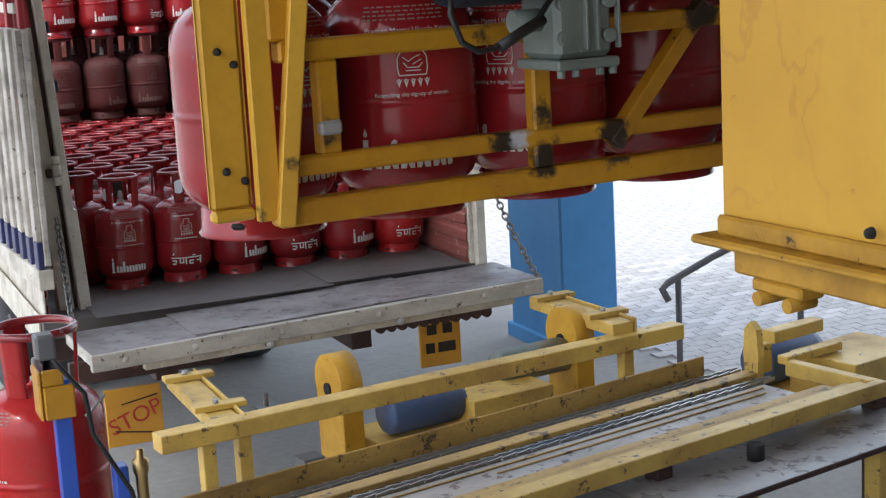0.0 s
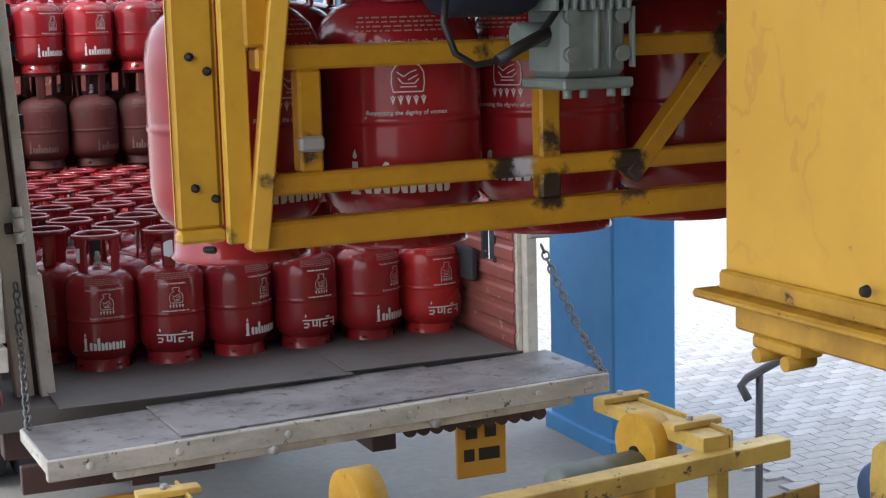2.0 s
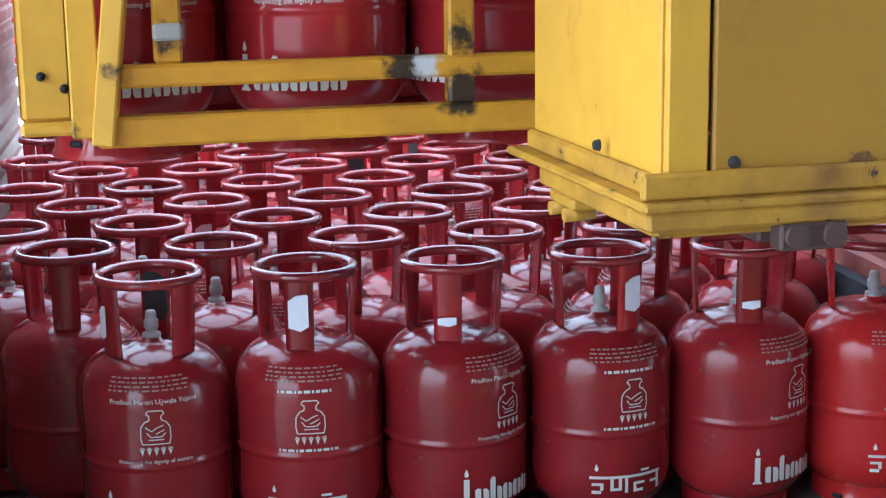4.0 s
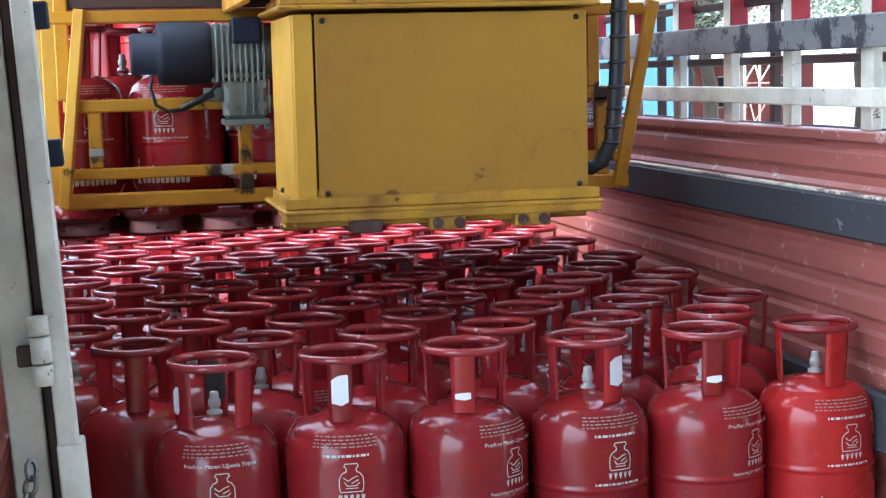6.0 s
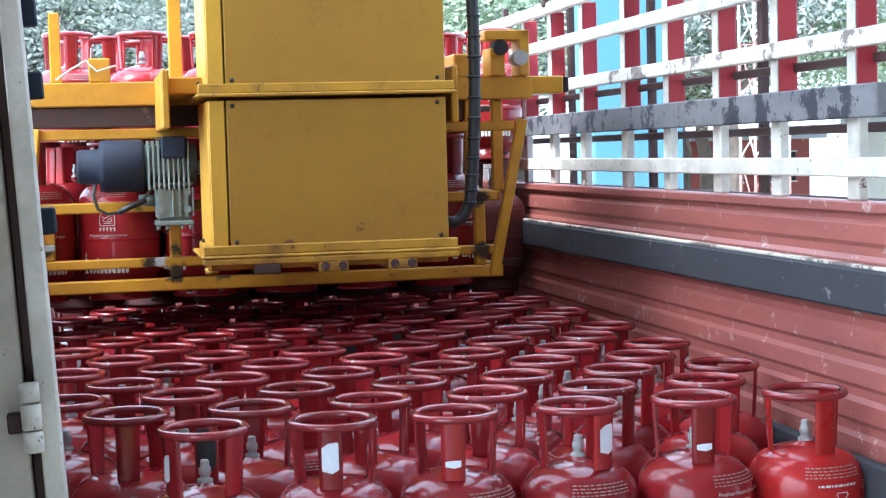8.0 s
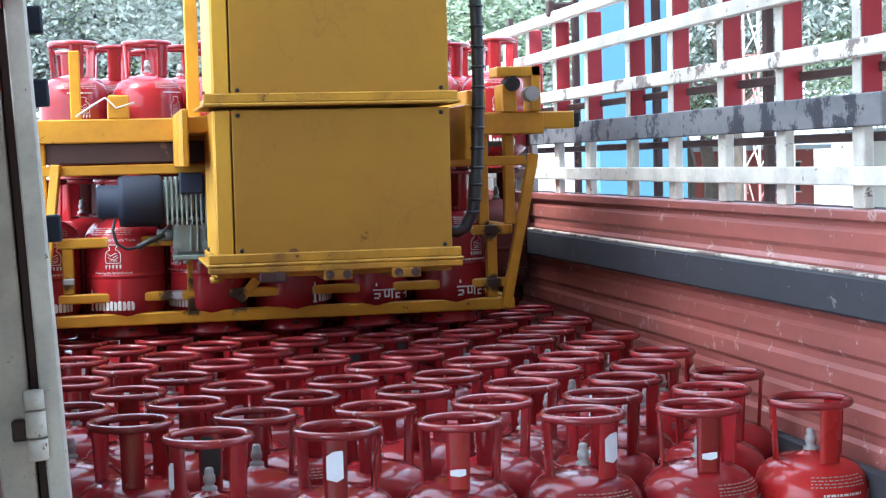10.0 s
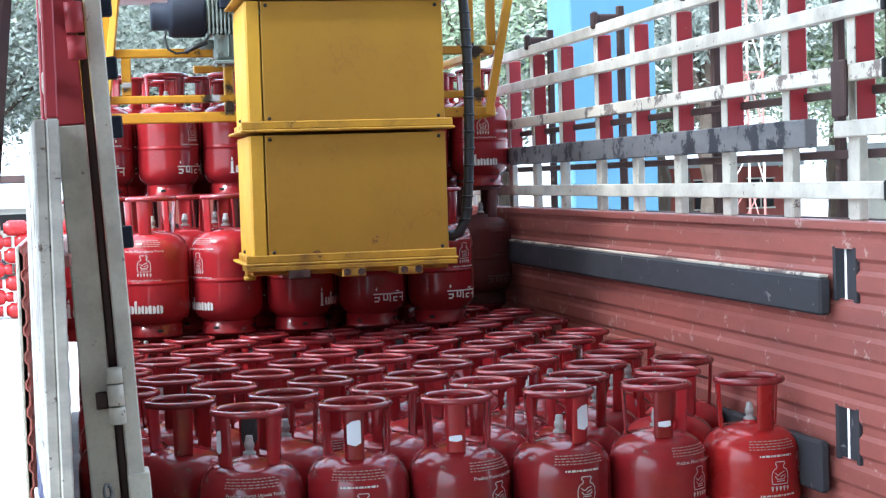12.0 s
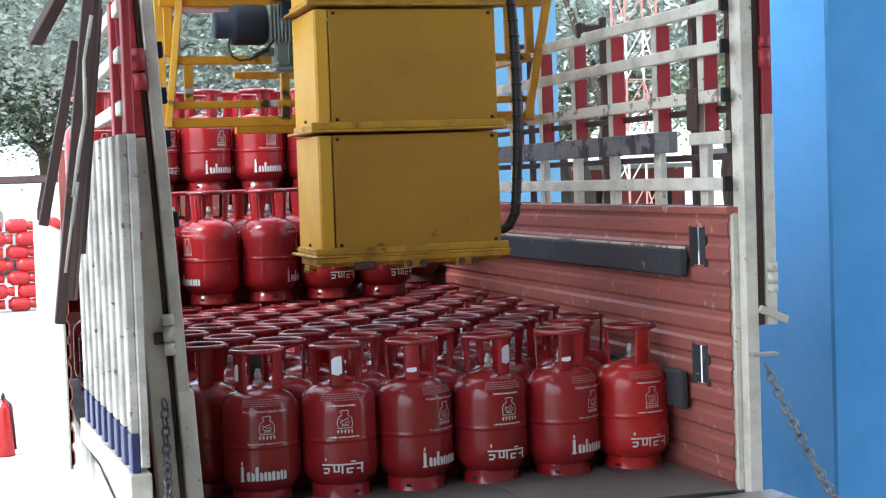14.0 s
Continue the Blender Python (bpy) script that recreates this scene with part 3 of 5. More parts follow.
for x in (0.72, 1.42):
    part("gate_latch", lathe([(0, 0.03), (0.018, 0.028), (0.024, 0.0), (0.012, -0.02), (0.0, -0.02)], 12, m=pose(x, TY0 + 0.01, BEDZ - 0.10, 90, 0, 0)), STEEL, gate)
part("gate_channel", boxes((0.1, 2.1, TY0 + 0.04, TY0 + 0.09, BEDZ - 0.13, BEDZ - 0.06)), WHITE, gate)
part("tail_chain", chain_bm((W + 0.11, REAR - 0.08, 1.70), (W + 0.165, TY0 + 0.02, BEDZ - 0.01), sag=0.03), CHAIN, truck, "galvanised tailgate chain")
part("tail_chain", chain_bm((-0.07, REAR + 0.17, 1.70), (-0.13, TY0 + 0.20, BEDZ + 0.02), sag=0.05), CHAIN, truck)
# the gate hangs a little out of square
gate.matrix_basis = Matrix.Translation((W, 0, 0)) @ pose(0, 0, BEDZ, 0, -0.9, 2.2) @ Matrix.Translation((-W, 0, -BEDZ))
# beam, signs and tyres below
part("bumper_beam", boxes((1.36, 2.02, -1.14, -1.10, 1.045, 1.09)), BROWN, truck)
sc = bmesh.new()
for k in range(11):
    cyl(sc, (1.39 + 0.06 * k, -1.145, 1.045), (1.39 + 0.06 * k, -1.12, 1.045), 0.029, 12)
part("scalloped_edge", sc, BROWN, truck)
plate = part("number_plate", boxes((1.655, 1.895, -1.0, -0.985, 0.755, 1.035), bevel=0.006), SIGN_YELLOW, truck, "yellow number plate with two lines of black bars")
for x, w, z in ((1.70, 0.055, 0.93), (1.79, 0.055, 0.93), (1.69, 0.05, 0.83), (1.76, 0.10, 0.83)):
    part("plate_bar", boxes((x, x + w, -1.004, -1.0, z, z + 0.055), bevel=0.001), SIGN_BLACK, plate)
stop = part("stop_sign", boxes((-0.02, 0.26, -1.02, -1.0, 0.62, 0.91), bevel=0.004), SIGN_YELLOW, truck, "yellow board with the red word STOP")
tb = text_mesh("STOP", 0.115)
bmesh.ops.transform(tb, matrix=pose(0.135, -1.0235, 0.725, 90, 0, 0) @ pose(0, 0, 0, 0, 0, 20), verts=tb.verts)
part("writing", tb, SIGN_RED, stop)
for pa, pb in (((0.02, -1.0225, 0.70), (0.2, -1.0225, 0.67)), ((0.06, -1.0225, 0.83), (0.24, -1.0225, 0.86))):
    part("arrow", beams(0.004, 0.006, (pa, pb), bevel=0), SIGN_BLACK, stop)
part("mudguard_beam", boxes((LEFT, 0.6, -0.98, -0.93, 0.95, 1.06)), BROWN, truck)
for x in (0.05, 1.45):
    for dx in (0.0, 0.29):
        wheel = part("wheel", lathe([(0.2, -0.12), (0.42, -0.13), (0.49, -0.10), (0.5, -0.03), (0.5, 0.03), (0.49, 0.10), (0.42, 0.13), (0.2, 0.12), (0.2, -0.12)], 40,
                                    m=pose(x + dx, 2.7, 0.5, 0, 90, 0)), BLACK, truck)
        part("rim", lathe([(0.0, 0.05), (0.12, 0.05), (0.2, 0.1), (0.21, -0.1), (0.0, -0.1)], 24, m=pose(x + dx, 2.7, 0.5, 0, 90, 0)), BROWN, wheel)
# folded side gate and tarpaulin bars outside the left rear
flap = part("folded_gate_frame", beams(0.05, 0.035, ((-0.445, -0.82, 2.03), (-0.29, -0.82, 3.25)), ((-0.40, -0.70, 2.10), (-0.265, -0.74, 3.2)), ((-0.29, -0.82, 3.22), (-0.25, -0.66, 3.22)),
                                       ((-0.36, -0.55, 2.25), (-0.27, -0.62, 3.1)), ((-0.47, -0.45, 2.35), (-0.33, -0.45, 3.0)), ((-0.47, -0.45, 3.0), (-0.29, -0.82, 3.3))), BROWN, truck, "dark brown folded gate frame")
part("tarp_rope", tube(tube(bmesh.new(), [(-0.385, -0.84, 2.45), (-0.36, -0.84, 2.6), (-0.335, -0.84, 2.72), (-0.33, -0.84, 2.9), (-0.30, -0.84, 3.05)], 0.008, 6),
                       [(-0.42, -0.84, 2.2), (-0.40, -0.84, 2.32), (-0.37, -0.84, 2.5)], 0.008, 6), WHITE, truck)

# ---- gas cylinders ----
R0 = 0.158
PROFILE = [(0.0, 0.03), (0.06, 0.032), (0.11, 0.05), (0.142, 0.078), (0.155, 0.105), (R0, 0.135), (R0, 0.15), (R0, 0.226), (R0, 0.2325), (R0 + 0.0022, 0.235), (R0 + 0.0022, 0.243), (R0, 0.2455), (R0, 0.252),
           (R0, 0.345), (R0, 0.36), (0.154, 0.392), (0.142, 0.418), (0.12, 0.44), (0.09, 0.455), (0.05, 0.464), (0.022, 0.468), (0.02, 0.475), (0.0, 0.475)]
STEP = 0.325
ROWP = STEP * math.sqrt(3) / 2
LEVEL = 0.617


def wrap(bm, r, ang=0.0):
    """Bends flat writing in the xz plane round the body, facing -y at angle 0."""
    for v in bm.verts:
        a = v.co.x / r + ang
        rr = r - v.co.y
        v.co = Vector((rr * math.sin(a), -rr * math.cos(a), v.co.z))
    return bm


def flat_bar(bm, x0, x1, z0, z1, n=1):
    for k in range(n):
        a, b = x0 + (x1 - x0) * k / n, x0 + (x1 - x0) * (k + 1) / n
        bm.faces.new([bm.verts.new((x, -0.0012, z)) for x, z in ((a, z0), (b, z0), (b, z1), (a, z1))])


def flat_shape(bm, pts):
    bm.faces.new([bm.verts.new((x, -0.0012, z)) for x, z in pts])


def flame(bm, x, z, s):
    flat_shape(bm, [(x, z), (x + 0.5 * s, z + 0.5 * s), (x + 0.35 * s, z + s), (x, z + 1.9 * s), (x - 0.35 * s, z + s), (x - 0.5 * s, z + 0.5 * s)])


def stroke(bm, pts, w):
    """A thin flat line through the points."""
    for (xa, za), (xb, zb) in zip(pts, pts[1:]):
        d = math.hypot(xb - xa, zb - za)
        nx, nz = -(zb - za) / d * w / 2, (xb - xa) / d * w / 2
        flat_shape(bm, [(xa - nx, za - nz), (xb - nx, zb - nz), (xb + nx, zb + nz), (xa + nx, za + nz)])


def emblem(bm):
    """Outline of a small vessel over a row of five figures."""
    half = [(0.0, 0.291), (0.027, 0.291), (0.030, 0.305), (0.029, 0.326), (0.022, 0.337), (0.012, 0.342), (0.012, 0.350), (0.018, 0.355), (0.014, 0.361), (0.0, 0.361)]
    stroke(bm, half, 0.0022)
    stroke(bm, [(-x, z) for x, z in half], 0.0022)
    stroke(bm, [(-0.02, 0.327), (-0.008, 0.318), (0.004, 0.326), (0.016, 0.330)], 0.002)
    stroke(bm, [(-0.018, 0.316), (-0.01, 0.306), (0.012, 0.306), (0.02, 0.314)], 0.002)
    stroke(bm, [(-0.014, 0.300), (0.016, 0.300)], 0.002)
    stroke(bm, [(0.0, 0.312), (0.018, 0.321)], 0.002)
    for k in range(5):
        x = -0.028 + 0.014 * k
        flat_shape(bm, [(x - 0.0055, 0.284), (x, 0.267), (x + 0.0055, 0.284), (x, 0.278)])
        flat_shape(bm, [(x - 0.0018, 0.2805), (x + 0.0018, 0.2805), (x + 0.0018, 0.2845), (x - 0.0018, 0.2845)])


def marking(style, piece):
    """One piece of the printing: emblem, brand mark, lines of writing or shoulder lines."""
    bm = bmesh.new()
    if piece == "emblem":
        emblem(bm)
        for v in bm.verts:
            v.co.x += 0.012
        return wrap(bm, R0 + 0.0016)
    if piece == "shoulder":
        return shoulder_lines(bm)
    word = piece == "word"
    if style == 0 and word:
        # brand word drawn as plain blocks, a tall candle first
        flat_bar(bm, -0.098, -0.086, 0.108, 0.166)
        flat_bar(bm, -0.102, -0.082, 0.106, 0.111)
        flame(bm, -0.092, 0.170, 0.010)
        x = -0.074
        for w, top in ((0.032, 0.145), (0.030, 0.166), (0.028, 0.145), (0.032, 0.145), (0.028, 0.145)):
            c = 0.006
            flat_shape(bm, [(x + c * 0.5, 0.108), (x + w * 0.42, 0.108), (x + w * 0.42, top - c * 0.4), (x + c, top), (x, top - c), (x, 0.108 + c)])
            flat_shape(bm, [(x + w * 0.58, 0.108), (x + w - c * 0.5, 0.108), (x + w, 0.108 + c), (x + w, 0.142 - c), (x + w - c, 0.142), (x + w * 0.58, 0.142)])
            x += w + 0.003
    elif style == 0:
        lines = (("Pradhan Mantri Ujjwala Yojana", 0.0145, 0.375), ("Respecting the dignity of women", 0.0115, 0.250))
        for body, size, z in lines:
            t = text_mesh(body, size)
            for v in t.verts:
                v.co = Vector((v.co.x + 0.01, -0.0012, v.co.y + z))
            me = bpy.data.meshes.new("t")
            t.to_mesh(me)
            t.free()
            bm.from_mesh(me)
            bpy.data.meshes.remove(me)
    elif word:
        # second script: head bar with plain strokes under it
        flat_bar(bm, -0.085, 0.085, 0.143, 0.149, 6)
        flame(bm, -0.070, 0.160, 0.009)
        for x, w, z0, z1 in ((-0.08, 0.024, 0.128, 0.134), (-0.062, 0.007, 0.118, 0.134), (-0.08, 0.02, 0.110, 0.117), (-0.04, 0.007, 0.118, 0.145), (-0.022, 0.007, 0.118, 0.145), (-0.04, 0.024, 0.116, 0.122), (-0.008, 0.007, 0.110, 0.146),
                             (0.012, 0.028, 0.126, 0.132), (0.012, 0.007, 0.112, 0.13), (0.012, 0.024, 0.110, 0.116), (0.03, 0.022, 0.154, 0.159), (0.074, 0.008, 0.108, 0.146), (0.055, 0.02, 0.124, 0.130)):
            flat_bar(bm, x, x + w, z0, z1)
    else:
        for z, h, n in ((0.377, 0.0062, 10), (0.252, 0.0055, 11)):
            x = -0.055
            for k in range(n):
                w = 0.004 + 0.0045 * ((k * 7) % 3)
                flat_bar(bm, x, x + w, z, z + h)
                x += w + 0.0035
    return wrap(bm, R0 + 0.0016)


def shoulder_lines(bm):
    # small weight lines on the shoulder
    rg = random.Random(4)
    for z, r in ((0.398, 0.1525), (0.406, 0.1490), (0.414, 0.1445), (0.422, 0.1395)):
        a = -0.55
        while a < 0.5:
            da0 = rg.uniform(0.03, 0.11)
            q = []
            for da, dz in ((0, 0), (da0, 0), (da0, 0.0027), (0, 0.0027)):
                rr = r - dz * 0.75 + 0.0016
                q.append(bm.verts.new((rr * math.sin(a + da), -rr * math.cos(a + da), z + dz + 0.0012)))
            bm.faces.new(q)
            a += da0 + 0.03
    return bm


def stay_bm(ang, w=0.030):
    bm = bmesh.new()
    n = 4
    rows = []
    for r in (0.098, 0.103):
        for z in (0.452, 0.603):
            rr = r + (0.006 if z > 0.5 else -0.002)
            rows.append([bm.verts.new((rr * math.sin(ang + (k / n - 0.5) * w * 2 / r), -rr * math.cos(ang + (k / n - 0.5) * w * 2 / r), z)) for k in range(n + 1)])
    for k in range(n):
        bm.faces.new((rows[0][k], rows[0][k + 1], rows[1][k + 1], rows[1][k])).smooth = True
        bm.faces.new((rows[2][k], rows[3][k], rows[3][k + 1], rows[2][k + 1])).smooth = True
    for e in (0, n):
        bm.faces.new((rows[0][e], rows[1][e], rows[3][e], rows[2][e]))
    return bm


def ring_bm(R, r, z, steps=30, sec=8):
    bm = bmesh.new()
    grid = [[bm.verts.new(((R + r * math.cos(2 * math.pi * j / sec)) * math.cos(2 * math.pi * i / steps), (R + r * math.cos(2 * math.pi * j / sec)) * math.sin(2 * math.pi * i / steps), z + r * math.sin(2 * math.pi * j / sec)))
             for j in range(sec)] for i in range(steps)]
    for i in range(steps):
        for j in range(sec):
            bm.faces.new((grid[i][j], grid[(i + 1) % steps][j], grid[(i + 1) % steps][(j + 1) % sec], grid[i][(j + 1) % sec])).smooth = True
    return bm


def sticker_bm(ang, w, h, z, tilt=0.0, r=0.1118):
    bm = bmesh.new()
    q = []
    for dx, dz in ((-w / 2, tilt * 0.6), (w * 0.1, 0), (w / 2, tilt * 0.8), (w / 2, h * 0.95), (w * 0.42, h), (-w * 0.1, h * 0.97), (-w / 2, h * 0.82)):
        a = ang + dx / r
        q.append(bm.verts.new((r * math.sin(a), -r * math.cos(a), z + dz)))
    bm.faces.new(q)
    return bm


SHARED = {}


def shared(key, make):
    if key not in SHARED:
        SHARED[key] = make()
    return SHARED[key]


def gas_cylinder(style, paint_mat, label, print_mat=PRINT, stays=(0.0, 2.1, 4.2), extra=()):
    ob = thing("gas_cylinder", label, "gas cylinder")
    k = paint_mat.name
    body = part("body", shared(("body", k), lambda: mesh("body", lathe(PROFILE, 36), paint_mat)), None, ob)
    part("foot_ring", shared(("foot", k), lambda: mesh("foot_ring", lathe([(0.104, 0.062), (0.120, 0.055), (0.122, 0.012), (0.128, 0.004), (0.126, 0.0), (0.110, 0.0), (0.106, 0.05)], 30), paint_mat)), None, ob)
    hb = bmesh.new()
    for j in range(4):
        a = 0.5 + j * math.pi / 2
        box(hb, -0.013, 0.013, -0.1245, -0.119, 0.022, 0.034, 0.004, pose(0, 0, 0, 0, 0, math.degrees(a)))
    tagged(part("vent_hole", shared("vent", lambda: mesh("vent_hole", hb, DARK)), None, ob), kind="stuff")
    part("collar_ring", shared(("ring", k), lambda: mesh("collar_ring", ring_bm(0.104, 0.0112, 0.6055), DUSTY_SHADED if paint_mat is DUSTY_SHADED else RING)), None, ob)
    for a in stays:
        part("collar_stay", shared(("stay", k, round(a, 2)), lambda: mesh("collar_stay", stay_bm(a), paint_mat)), None, ob)
    def valve():
        bm = lathe([(0.0, 0.531), (0.009, 0.530), (0.0115, 0.524), (0.0115, 0.512), (0.015, 0.510), (0.015, 0.494), (0.012, 0.492), (0.012, 0.484), (0.019, 0.482), (0.02, 0.470), (0.0, 0.470)], 14)
        return mesh("valve", bm, STEEL)
    part("valve", shared("valve", valve), None, ob, "grey steel valve with cap")
    for nm, piece in (("printed_emblem", "emblem"), ("brand_mark", "word"), ("printed_line", "lines"), ("weight_line", "shoulder")):
        ob2 = part(nm, shared((nm, style if piece in ("word", "lines") else 0, print_mat.name), lambda: mesh(nm, marking(style, piece), PRINT_FAINT if piece == "shoulder" and print_mat is PRINT else print_mat)), None, ob)
        tagged(ob2, kind="stuff")
    for name, key, make, mat in extra:
        part(name, shared(key, lambda: mesh(name, make(), mat)), None, ob)
    return ob


def tag_text(body, ang, size=0.022, z=0.53):
    t = text_mesh(body, size)
    for v in t.verts:
        v.co = Vector((v.co.y - size * 0.35, 0.0, -v.co.x + z + 0.0))
    return wrap(t, 0.1125, ang)


def stick(ang, w, h, z, tilt, key):
    return ("sticker", ("stk", key), lambda: sticker_bm(ang, w, h, z, tilt), PAPER)


LAB = "red enamelled gas cylinder with white printing, standing in the truck"
latin = gas_cylinder(0, RED, LAB)
script = gas_cylinder(1, RED, LAB)
tall_tag = gas_cylinder(1, RED, "red gas cylinder with a torn white sticker on its collar", stays=(0.0, 2.1, 4.2),
                        extra=(stick(0.0, 0.042, 0.075, 0.495, 0.012, "a"), ("weight_mark", ("w", 1), lambda: tag_text("15.7", -0.55 + 4.2 - 4.2 - 1.0), PRINT)))
low_tag = gas_cylinder(0, RED, "red gas cylinder with a small white sticker on its collar", stays=(0.0, 2.1, 4.2), extra=(stick(0.0, 0.042, 0.022, 0.484, 0.006, "b"),))
side_tag = gas_cylinder(0, RED, "red gas cylinder with a torn sticker beside its valve", stays=(1.0, 2.9, 5.1), extra=(stick(1.0, 0.03, 0.075, 0.49, 0.02, "c"),))
dark_tag = gas_cylinder(1, RED, "red gas cylinder with a black collar tag", stays=(0.9, 3.14, 5.4),
                        extra=(("tag", ("tg", 1), lambda: sticker_bm(3.14, 0.05, 0.12, 0.475, 0.0, 0.0960), TAG_BLACK), ("weight_mark", ("w", 2), lambda: tag_text("A 29", 3.14, 0.02, 0.55), PRINT)))
PROTOS = [latin, script, tall_tag, low_tag, side_tag, dark_tag]
dusty = [gas_cylinder(s, DUSTY_SHADED, "dusty red gas cylinder stacked at the truck's front, darkened for shade", PRINT_DULL) for s in (0, 1)]
clean = [gas_cylinder(s, RED, "bright red gas cylinder on top of the dusty stack") for s in (0, 1)]
carried_kind = [gas_cylinder(s, RED, "red gas cylinder held by the yellow gripper frame") for s in (0, 1)]
rng = random.Random(5)
USED = set()


def put(proto, m, group):
    if proto not in USED:
        USED.add(proto)
        proto.matrix_basis = m
        ob = proto
    else:
        ob = copy_thing(proto, m)
    return tagged(ob, group=group)


# floor layer: the end row is set as seen, the others turned at random
FRONT_ROW = []
for style, turn, stay, extra in ((0, -4, 0.75, "tag"), (1, -8, -0.22, "tall"), (0, 32, -0.28, "low"), (1, 8, 0.42, "tall"), (0, 30, -0.12, "low"), (1, 6, 0.12, "")):
    s = stay - radians(turn)
    bits = []
    if extra == "tall":
        bits.append(stick(s, 0.042, 0.078, 0.494, 0.012, ("f", turn)))
        bits.append(("weight_mark", ("w", turn), lambda s=s: tag_text("15.7", s - 1.9, 0.022, 0.53), PRINT))
    elif extra == "low":
        bits.append(stick(s, 0.040, 0.020, 0.486, 0.006, ("f", turn)))
        bits.append(("weight_mark", ("w", turn), lambda s=s: tag_text("15.9", s + 1.9, 0.022, 0.53), PRINT))
    elif extra == "tag":
        bits.append(("tag", ("ft", 1), lambda: sticker_bm(3.1, 0.05, 0.115, 0.477, 0.0, 0.0985), TAG_BLACK))
        bits.append(stick(-0.95, 0.022, 0.07, 0.49, 0.01, ("f", turn)))
    note = {"tall": "red gas cylinder with a torn white sticker on its collar", "low": "red gas cylinder with a small white label on its collar",
            "tag": "red gas cylinder with a black tag inside its collar", "": "bright red gas cylinder beside the truck's side panel"}[extra]
    stays = (0.75 - radians(turn), -0.95 - radians(turn), 3.1) if extra == "tag" else (s, s + 1.9, s - 1.9)
    FRONT_ROW.append((gas_cylinder(style, RED_NEW if extra == "" else RED, note, stays=stays, extra=bits), turn))
for c, (proto, turn) in enumerate(FRONT_ROW):
    put(proto, pose((0.350, 0.673, 0.989, 1.317, 1.638, 1.958)[c], 0, BEDZ + 0.006, 0, 0, turn), "cylinders on the truck bed")
NROWS = 15
for r in range(1, NROWS):
    x0, n = (0.1675, 6) if r % 2 else (0.005, 7)
    for c in range(n):
        proto = PROTOS[rng.randrange(6)]
        put(proto, pose(x0 + STEP * c + rng.uniform(-0.004, 0.004), ROWP * r + rng.uniform(-0.004, 0.004), BEDZ + 0.006, 0, 0, rng.uniform(-180, 180)), "cylinders on the truck bed")
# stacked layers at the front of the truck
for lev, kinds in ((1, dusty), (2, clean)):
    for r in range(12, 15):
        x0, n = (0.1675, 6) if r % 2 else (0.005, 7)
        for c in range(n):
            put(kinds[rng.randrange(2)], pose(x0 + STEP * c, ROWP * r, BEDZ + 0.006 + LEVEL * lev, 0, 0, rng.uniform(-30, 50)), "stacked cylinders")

# ---- loading machine: mast ----
mast = thing("loading_mast", "boxed yellow sheet-metal mast of the loading machine", "machine")
MW, MD, MH = 0.82, 0.48, 0.545
for k in range(9):
    z = k * MH
    zz = (z + 0.03, z + MH - 0.012)
    # front, right and back take the shaded yellow, left side and corner the lit
    sec = part("front_panel", boxes((0.064, MW, 0.0, 0.012, *zz), bevel=0.003), YELLOW_SHADED, mast)
    part("corner_strip", boxes((0.004, 0.058, 0.0, 0.012, *zz), bevel=0.003), YELLOW_LIT, mast)
    part("side_panel", boxes((0.0, 0.012, 0.014, MD, *zz), bevel=0.003), YELLOW_LIT, mast)
    part("side_panel", boxes((MW - 0.012, MW, 0.014, MD, *zz), bevel=0.003), YELLOW_SHADED, mast)
    part("back_panel", boxes((0.014, MW - 0.014, MD - 0.012, MD, *zz), bevel=0.003), YELLOW_SHADED, mast)
    part("flange", boxes((-0.035, MW + 0.035, -0.03, MD + 0.03, z + 0.0, z + 0.012), (-0.03, MW + 0.03, -0.012, 0.002, z + 0.012, z + 0.045), (-0.012, 0.002, 0.0, MD, z + 0.012, z + 0.04)), YELLOW_EDGE, sec, "projecting yellow flange")
    for x in (0.085, MW - 0.03):
        part("bolt", lathe([(0, 0.01), (0.006, 0.008), (0.008, 0.0)], 10, m=pose(x, -0.012, z + 0.055, 90, 0, 0)), DARK, sec)
        part("bolt", lathe([(0, 0.01), (0.006, 0.008), (0.008, 0.0)], 10, m=pose(x, -0.0, z + MH - 0.03, 90, 0, 0)), DARK, sec)
    part("bolt", lathe([(0, 0.01), (0.006, 0.008), (0.008, 0.0)], 10, m=pose(-0.012, 0.18, z + 0.055, 0, -90, 0)), DARK, sec)
base = part("mast_foot", boxes((0.0, MW, 0.02, MD - 0.02, -0.04, 0.0), (-0.03, MW + 0.03, -0.03, 0.04, -0.022, 0.0)), YELLOW_EDGE, mast)
for x, w in ((0.14, 0.09), (0.36, 0.10), (0.60, 0.10)):
    lug = part("lug", boxes((x, x + w, -0.03, 0.0, -0.055, -0.02), (x + 0.01, x + w - 0.01, 0.05, 0.4, -0.06, -0.03)), YELLOW_EDGE if x > 0.3 else BROWN, base)
    for dx in (0.02, w - 0.02):
        part("roller", cyl(bmesh.new(), (x + dx, -0.038, -0.036), (x + dx, -0.02, -0.036), 0.015, 14), BROWN, lug)
side_lug = part("side_lug", boxes((0.006, 0.05, 0.33, 0.43, -0.060, -0.041)), YELLOW_EDGE, base, "ochre lug with small rollers")
for y in (0.35, 0.41):
    part("roller", cyl(bmesh.new(), (0.0, y, -0.068), (0.045, y, -0.066), 0.010, 14), YELLOW_EDGE, side_lug)
hose = bmesh.new()
pts = []
